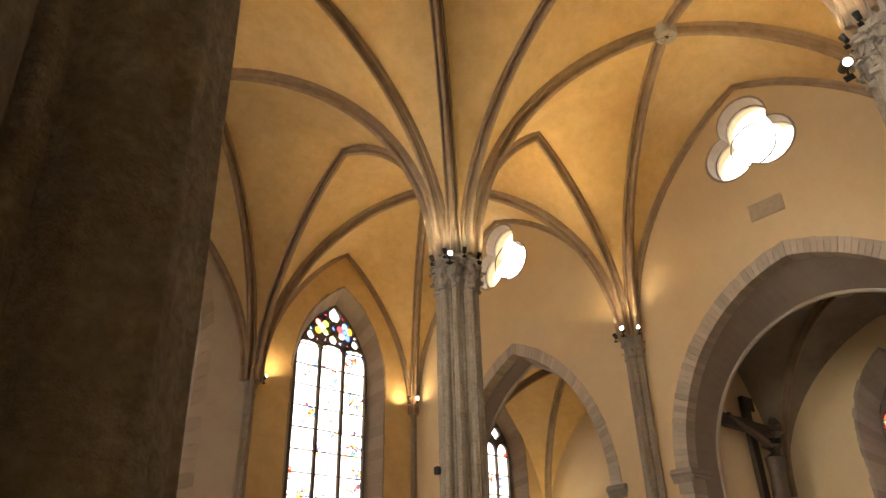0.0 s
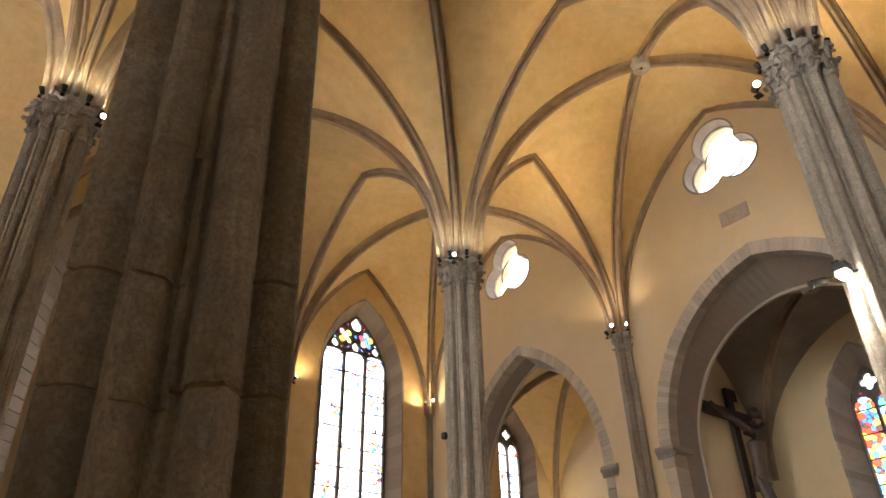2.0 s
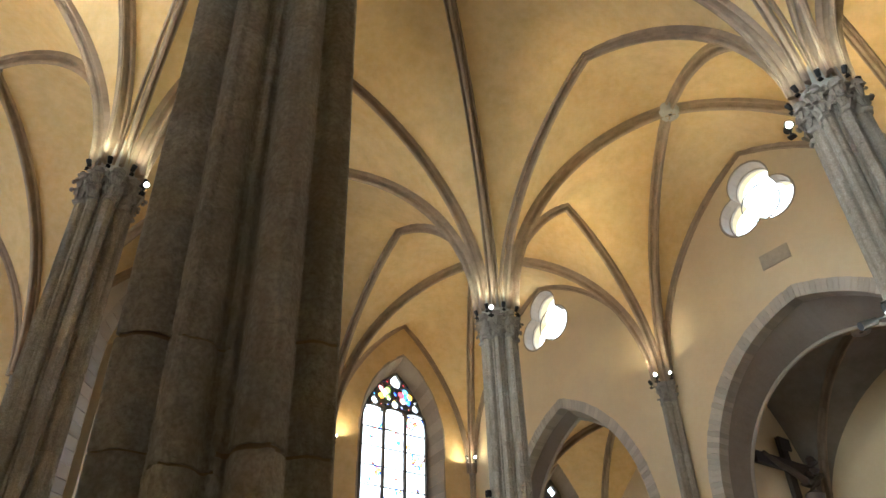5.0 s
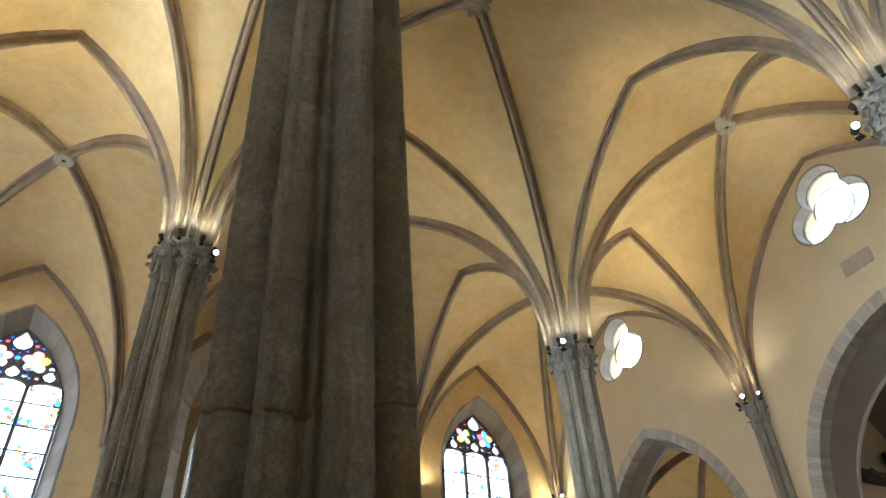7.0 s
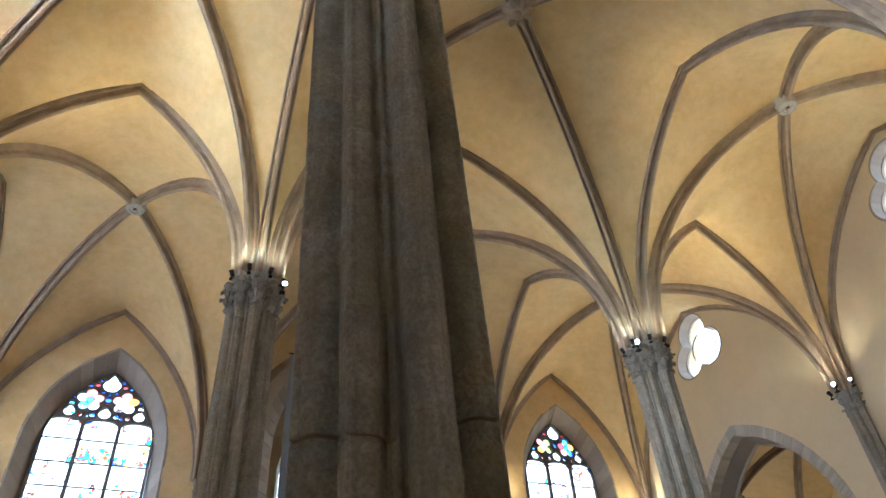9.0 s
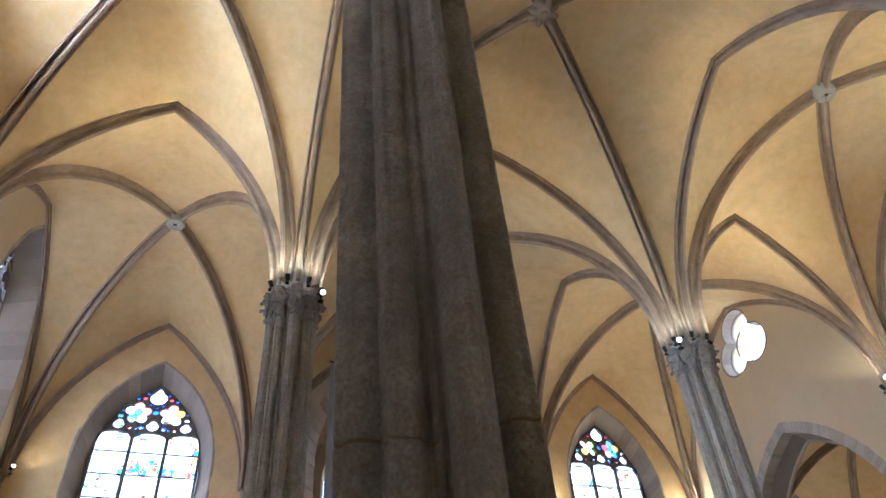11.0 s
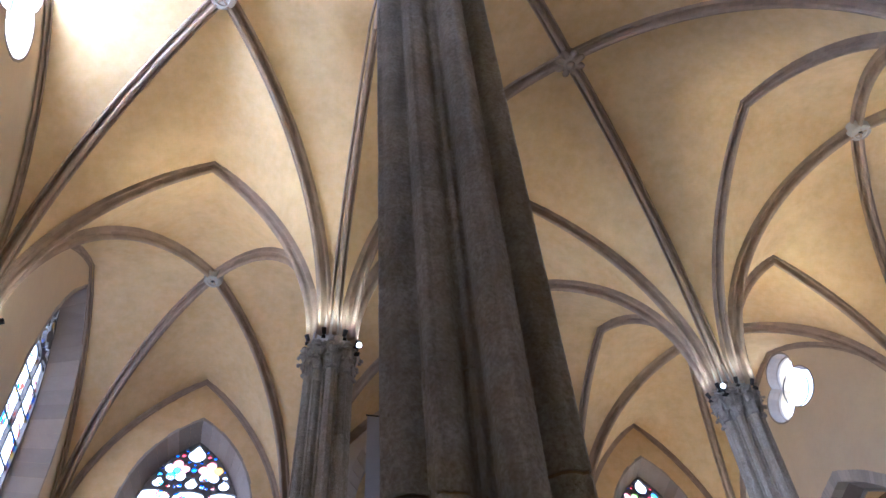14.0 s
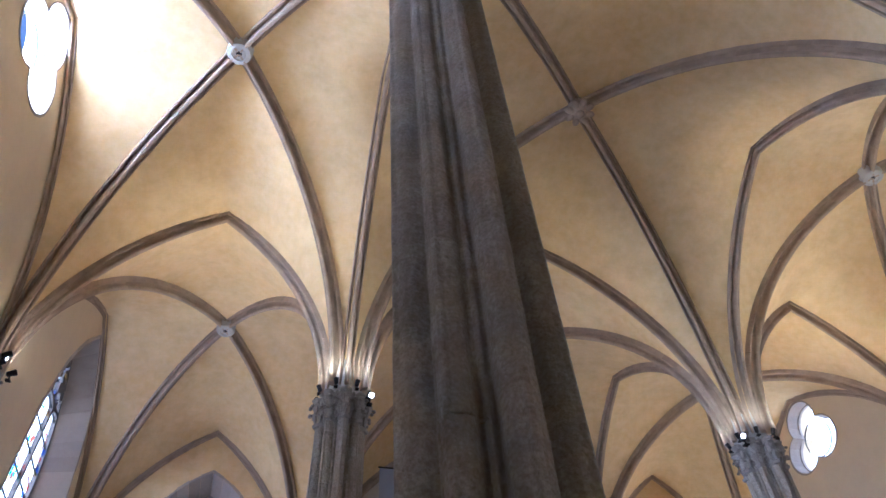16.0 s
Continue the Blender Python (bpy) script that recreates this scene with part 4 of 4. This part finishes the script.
            poly(bm, [(hx - wid - 0.01, z + 0.012), (hx + wid + 0.01, z + 0.012), (hx + wid + 0.01, z1 - 0.012), (hx - wid - 0.01, z1 - 0.012)], place, w0 + 0.05)
            part("pane", bm, pale, ob)
            if z1 < top_of:
                bm = bmesh.new()
                pts = [place(hx - wid - 0.01, z1 - 0.02, w0 + 0.03), place(hx + wid + 0.01, z1 + 0.02, w0 + 0.07)]
                box(bm, [min(p) for p in zip(*pts)], [max(p) for p in zip(*pts)])
                part("bar", bm, IRON, ob, "thin iron saddle bar")
            z = z1
    for pts, col, w in panes:
        bm = bmesh.new()
        poly(bm, pts, place, w0 + w)
        part("pane", bm, GLASS[col], ob)
    return ob


window("window_1", W1, on_y(YE), 0.75, SPLAY, "tall three-light stained window with bright pale glass", 21, 3, (4, 5), (("green", "rose", "amber", "green", "clear"), ("sky", "red", "rose", "blue", "amber", "blue")))
window("window_2", W2, on_y(YE), 0.75, 0.38, "wide three-light stained window with rose tracery", 22, 3, (5, 5), (("rose", "clear", "sky", "clear", "rose", "sky"), ("rose", "rose", "clear", "clear", "amber", "clear")))
window("window_3", W3, on_x(XL, -1), THICK, 0.72, "wide stained window deep in the aisle wall", 23, 3, (4, 4), (("rose", "red", "clear"), ("clear", "amber", "rose")), pale=GLASS_WARM, splay=VOUSSOIR, crown=0.75)
window("window_4", K1, on_x(CHX), 0.7, 0.45, "slim chapel window of deep red, blue and yellow glass", 24, 2, colours=(("clear",),), pale=GLASS_RICH)
window("window_5", K2, on_y(CH2[1]), 0.7, 0.35, "slim two-light chapel window of pale and coloured glass", 25, 2, colours=(("clear",),), pale=GLASS_WARM)
window("window_6", CW, on_y(28), 0.5, 0.2, "slim choir window of pale glass", 26, 2, colours=(("clear",),), lined=False)


GLAZED = 0.5      # how deep the round windows' glass lies in the wall


def trefoil(name, key, place, label):
    cu, cv = OCULI[key]
    ob = thing(name, (0, 0, 0), label, "window", kind="structure")
    line = oculus(key)
    scaled = lambda k: [(cu + (u - cu) * k, cv + (v - cv) * k) for u, v in line]
    bm = bmesh.new()
    loft(bm, [[place(u, v, w) for u, v in scaled(k)] for k, w in ((1.045, 0.03), (1.045, -0.012), (0.995, -0.012), (0.99, 0.0), (0.955, GLAZED - 0.1), (0.93, GLAZED - 0.1), (0.93, GLAZED))])
    bmesh.ops.recalc_face_normals(bm, faces=bm.faces)
    part("lining", bm, SURROUND, ob, "pale grey stone lining", False)
    bm = bmesh.new()
    big = disc(cu, cv, 0.68, 40)
    inner = disc(cu, cv, 0.655, 40)
    loft(bm, [[place(u, v, w) for u, v in l] for l, w in ((big, GLAZED - 0.12), (inner, GLAZED - 0.12), (inner, GLAZED - 0.08), (big, GLAZED - 0.08), (big, GLAZED - 0.12))])
    part("ring_bar", bm, IRON, ob, "thin dark ring bar")
    bm = bmesh.new()
    poly(bm, scaled(0.95), place, GLAZED - 0.06)
    bmesh.ops.triangulate(bm, faces=bm.faces)
    part("pane", bm, GLASS["clear"], ob)
    return ob


trefoil("window_7", "r1", on_x(XR), "bright trefoil window in a deep pale stone reveal")
trefoil("window_8", "r2", on_x(XR), "bright trefoil window in a deep pale stone reveal")
trefoil("window_9", "l1", on_x(XL, -1), "bright trefoil window in a deep pale stone reveal")
# added out of view as a source of light on the pillars
trefoil("unseen_window_10", "l0", on_x(XL, -1), "bright trefoil window in a deep pale stone reveal")


# ---- fixtures ----
def spotlight(at, aim, label, lit=False, size=1.0, group="spotlights on the capitals"):
    """A small black spotlight: bracket, head, and a lit lens."""
    ob = thing("spotlight", at, label, "spotlight", group)
    d = Vector(aim).normalized()
    c = Vector((0, 0, 0.12 * size))
    bm = bmesh.new()
    tube(bm, (0, 0, -0.06), c, 0.016 * size)
    box(bm, (-0.05 * size, -0.05 * size, -0.075), (0.05 * size, 0.05 * size, -0.05))
    part("bracket", bm, IRON, ob)
    bm = bmesh.new()
    q = d.to_track_quat("Z", "Y")
    s = size
    loft(bm, [[c + q @ Vector((r * math.cos(2 * math.pi * i / 14), r * math.sin(2 * math.pi * i / 14), z)) for i in range(14)] for r, z in ((0.03 * s, -0.1 * s), (0.055 * s, -0.08 * s), (0.06 * s, 0.0), (0.068 * s, 0.07 * s), (0.068 * s, 0.09 * s), (0.058 * s, 0.09 * s), (0.05 * s, 0.05 * s))], caps=True)
    head = part("lamp_head", bm, IRON, ob, "", True)
    if lit:
        bm = bmesh.new()
        r = bmesh.ops.create_icosphere(bm, subdivisions=2, radius=0.045 * s)
        for v in r["verts"]:
            v.co += c + d * 0.08 * s
        part("lens", bm, BULB, head, "glowing bulb", True)
    return ob


for px, py in ((X0, Y0), (X0, YA), (XN, YA), (XN, Y0)):
    for k in range(8):
        a = radians(22.5 + 45 * k)
        spotlight((px + 0.6 * math.cos(a), py + 0.6 * math.sin(a), HC - 0.1), (0.4 * math.cos(a), 0.4 * math.sin(a), 1), "small black spotlight aimed up from the capital", False, 0.8)
spotlight((0.5, -0.3, HC - 0.2), (1, 0.5, -0.2), "lit spotlight that faces the nave", True, 1.35)
spotlight((0.33, YA - 0.46, HC - 0.4), (0.3, -1, -0.2), "lit spotlight that faces the nave", True, 1.15)
spotlight((XN - 0.58, YA - 0.42, HC - 0.33), (-0.6, -1, -0.1), "lit spotlight that faces the nave", True, 1.2)
spotlight((XN - 0.54, 0.35, HC - 0.85), (-0.8, -0.6, -0.2), "lit spotlight that faces the nave", True, 1.35)
for dy, dx, lit in ((-0.42, -0.3, True), (0.0, -0.5, True), (0.42, -0.3, False)):
    spotlight((XR + dx, YA + dy, HW + 0.05), (-1, -0.4, 0.1) if lit else (-0.2, dy, 1), "lit spotlight on the wall shaft" if lit else "small black spotlight on the wall shaft", lit, 1.2 if dy == 0 else 0.9)
for x, y, aim, lit in ((XR - 0.45, YE - 0.25, (-1, -0.5, 0.6), False), (XR - 0.2, YE - 0.45, (-0.6, -1, -0.1), True), (XN + 0.35, YE - 0.3, (0.6, -0.6, 0.8), True), (XL + 0.4, YE - 0.35, (0.6, -0.8, 0.3), True), (XL + 0.4, YA - 0.2, (0.6, -0.8, 0.3), True), (XL + 0.5, YA + 0.2, (1, 0.3, 0.8), False), (XL + 0.5, YA - 0.4, (1, 0.3, 0.8), False)):
    spotlight((x, y, HW + (0.45 if x > XR - 1 and y > YA + 1 else 0.05)), aim, "small lit spotlight on the corner shaft" if lit else "small black spotlight on the wall shaft", lit, 1.0)

# floodlight and projector on the shaft of the near side pillar
ob = thing("floodlight", (9.62, 0.04, 6.98), "lit floodlight that washes the stone shaft below it", "floodlight")
bm = bmesh.new()
box(bm, (-0.16, -0.02, 0.02), (0.2, 0.1, 0.06), 0.01)
tube(bm, (0.1, -0.02, 0.04), (0.28, -0.16, 0.04), 0.02)
part("bracket", bm, IRON, ob)
bm = bmesh.new()
box(bm, (-0.15, -0.1, -0.1), (0.1, 0.12, 0.03), 0.015)
head = part("lamp_head", bm, IRON, ob)
bm = bmesh.new()
box(bm, (-0.13, -0.08, -0.2), (0.08, 0.1, -0.1), 0.02)
part("lens", bm, FLOOD, head, "glowing lamp glass")
ob = thing("projector", (9.44, 0.28, 6.78), "black cylindrical projector on an iron arm", "projector")
bm = bmesh.new()
tube(bm, (0, 0, 0), (-0.2, 0.16, -0.08), 0.06, 0.07, 16)
part("barrel", bm, IRON, ob, "", True)
bm = bmesh.new()
tube(bm, (0, 0, 0.02), (0.3, -0.4, 0.1), 0.018)
part("arm", bm, IRON, ob)
ob = thing("loudspeaker", (9.6, 9.76, 6.7), "small black loudspeaker on the pillar shaft", "loudspeaker")
bm = bmesh.new()
box(bm, (-0.1, -0.07, -0.08), (0.02, 0.05, 0.08), 0.015)
part("case", bm, IRON, ob)
bm = bmesh.new()
tube(bm, (0, 0, 0.02), (0.15, 0, 0.02), 0.012)
part("arm", bm, IRON, ob)

# plaque under the trefoil
ob = thing("plaque", (XR - 0.004, 4.79, 13.56), "weathered carved stone plaque set in the wall", "plaque")
bm = bmesh.new()
box(bm, (-0.02, -0.47, -0.25), (0.02, 0.47, 0.25), 0.008)
part("slab", bm, PLAQUE, ob)
bm = bmesh.new()
for r in range(3):
    for c in range(7):
        h = 0.04 + 0.02 * ((r * 3 + c * 5) % 3)
        box(bm, (-0.032, -0.42 + c * 0.12, 0.14 - r * 0.16 - h), (-0.018, -0.35 + c * 0.12, 0.14 - r * 0.16 + h))
part("relief", bm, PLAQUE, ob, "worn unreadable relief")

# hanging panel in the choir
ob = thing("banner", (3.0, 17.0, 14.7), "tall pale grey cloth panel hanging before the choir", "banner")
bm = bmesh.new()
rows = [[Vector((-1.15 + 2.3 * i / 12, 0.03 * math.sin(i * 1.1 + j * 0.2), -13.2 * j / 14)) for i in range(13)] for j in range(15)]
loft(bm, rows, closed=False)
bmesh.ops.solidify(bm, geom=bm.faces, thickness=0.012)
part("cloth", bm, CLOTH, ob, "", True)
bm = bmesh.new()
tube(bm, (-1.2, 0, 0.02), (1.2, 0, 0.02), 0.025)
tube(bm, (-0.6, 0, 0.02), (-0.6, 0, 3.75), 0.006)
tube(bm, (0.6, 0, 0.02), (0.6, 0, 3.75), 0.006)
part("rail", bm, IRON, ob, "thin hanging rail and wires")

# crucifix on the chapel's side wall
CX, CZ = 21.3, 9.1
ob = thing("cross", (CX, CH1[1] - 0.12, CZ), "large dark wooden cross on the chapel wall", "cross")
bm = bmesh.new()
box(bm, (-0.19, -0.08, -5.2), (0.19, 0.08, 0.95), 0.02)
part("upright", bm, WOOD, ob)
bm = bmesh.new()
box(bm, (-1.85, -0.11, -0.19), (1.85, 0.07, 0.19), 0.02)
part("crossbeam", bm, WOOD, ob)
bm = bmesh.new()
box(bm, (-0.32, -0.15, 0.5), (0.32, -0.07, 0.92), 0.02)
part("titulus", bm, WOOD, ob, "dark wooden plate")
bm = bmesh.new()


def limb(points, n=10):
    rings = []
    for i, (p, r) in enumerate(points):
        a, b = Vector(points[max(0, i - 1)][0]), Vector(points[min(len(points) - 1, i + 1)][0])
        q = (b - a).to_track_quat("Z", "Y")
        rings.append([Vector(p) + q @ Vector((r * math.cos(2 * math.pi * k / n), r * 0.8 * math.sin(2 * math.pi * k / n), 0)) for k in range(n)])
    loft(bm, rings, caps=True)


limb([((0, 0, 0.55), 0.17), ((0, -0.03, 0.75), 0.2), ((0, -0.06, 1.1), 0.19), ((0, -0.09, 1.5), 0.25), ((0, -0.08, 1.75), 0.26), ((0, -0.08, 1.9), 0.12), ((0, -0.12, 2.0), 0.09)], 14)
limb([((0.03, -0.2, 1.93), 0.08), ((0.04, -0.24, 2.02), 0.14), ((0.04, -0.24, 2.15), 0.16), ((0.03, -0.2, 2.28), 0.12), ((0.03, -0.18, 2.33), 0.05)], 14)
for s in (-1, 1):
    limb([((s * 0.2, -0.08, 1.78), 0.1), ((s * 0.5, -0.02, 1.95), 0.085), ((s * 0.8, 0.06, 2.08), 0.075), ((s * 1.1, 0.12, 2.25), 0.055), ((s * 1.22, 0.13, 2.3), 0.06)])
    limb([((s * 0.1, 0, 0.7), 0.13), ((s * 0.11, -0.12, 0.2), 0.12), ((s * 0.08, -0.2, -0.2), 0.09), ((s * 0.06, -0.06, -0.7), 0.08), ((s * 0.03, 0.02, -1.15), 0.06), ((s * 0.03, -0.1, -1.3), 0.06)])
limb([((0, 0, 0.42), 0.21), ((0, -0.02, 0.6), 0.23), ((0, -0.02, 0.78), 0.2)], 14)
statue = tagged(new("statue", mesh_of(bm, "statue", BRONZE, True)), "dark carved wooden crucifix figure, plainly shaped", "statue")
statue.matrix_world = pose(CX + 0.3, CH1[1] - 0.42, CZ - 3.1) @ Matrix.Scale(1.42, 4)
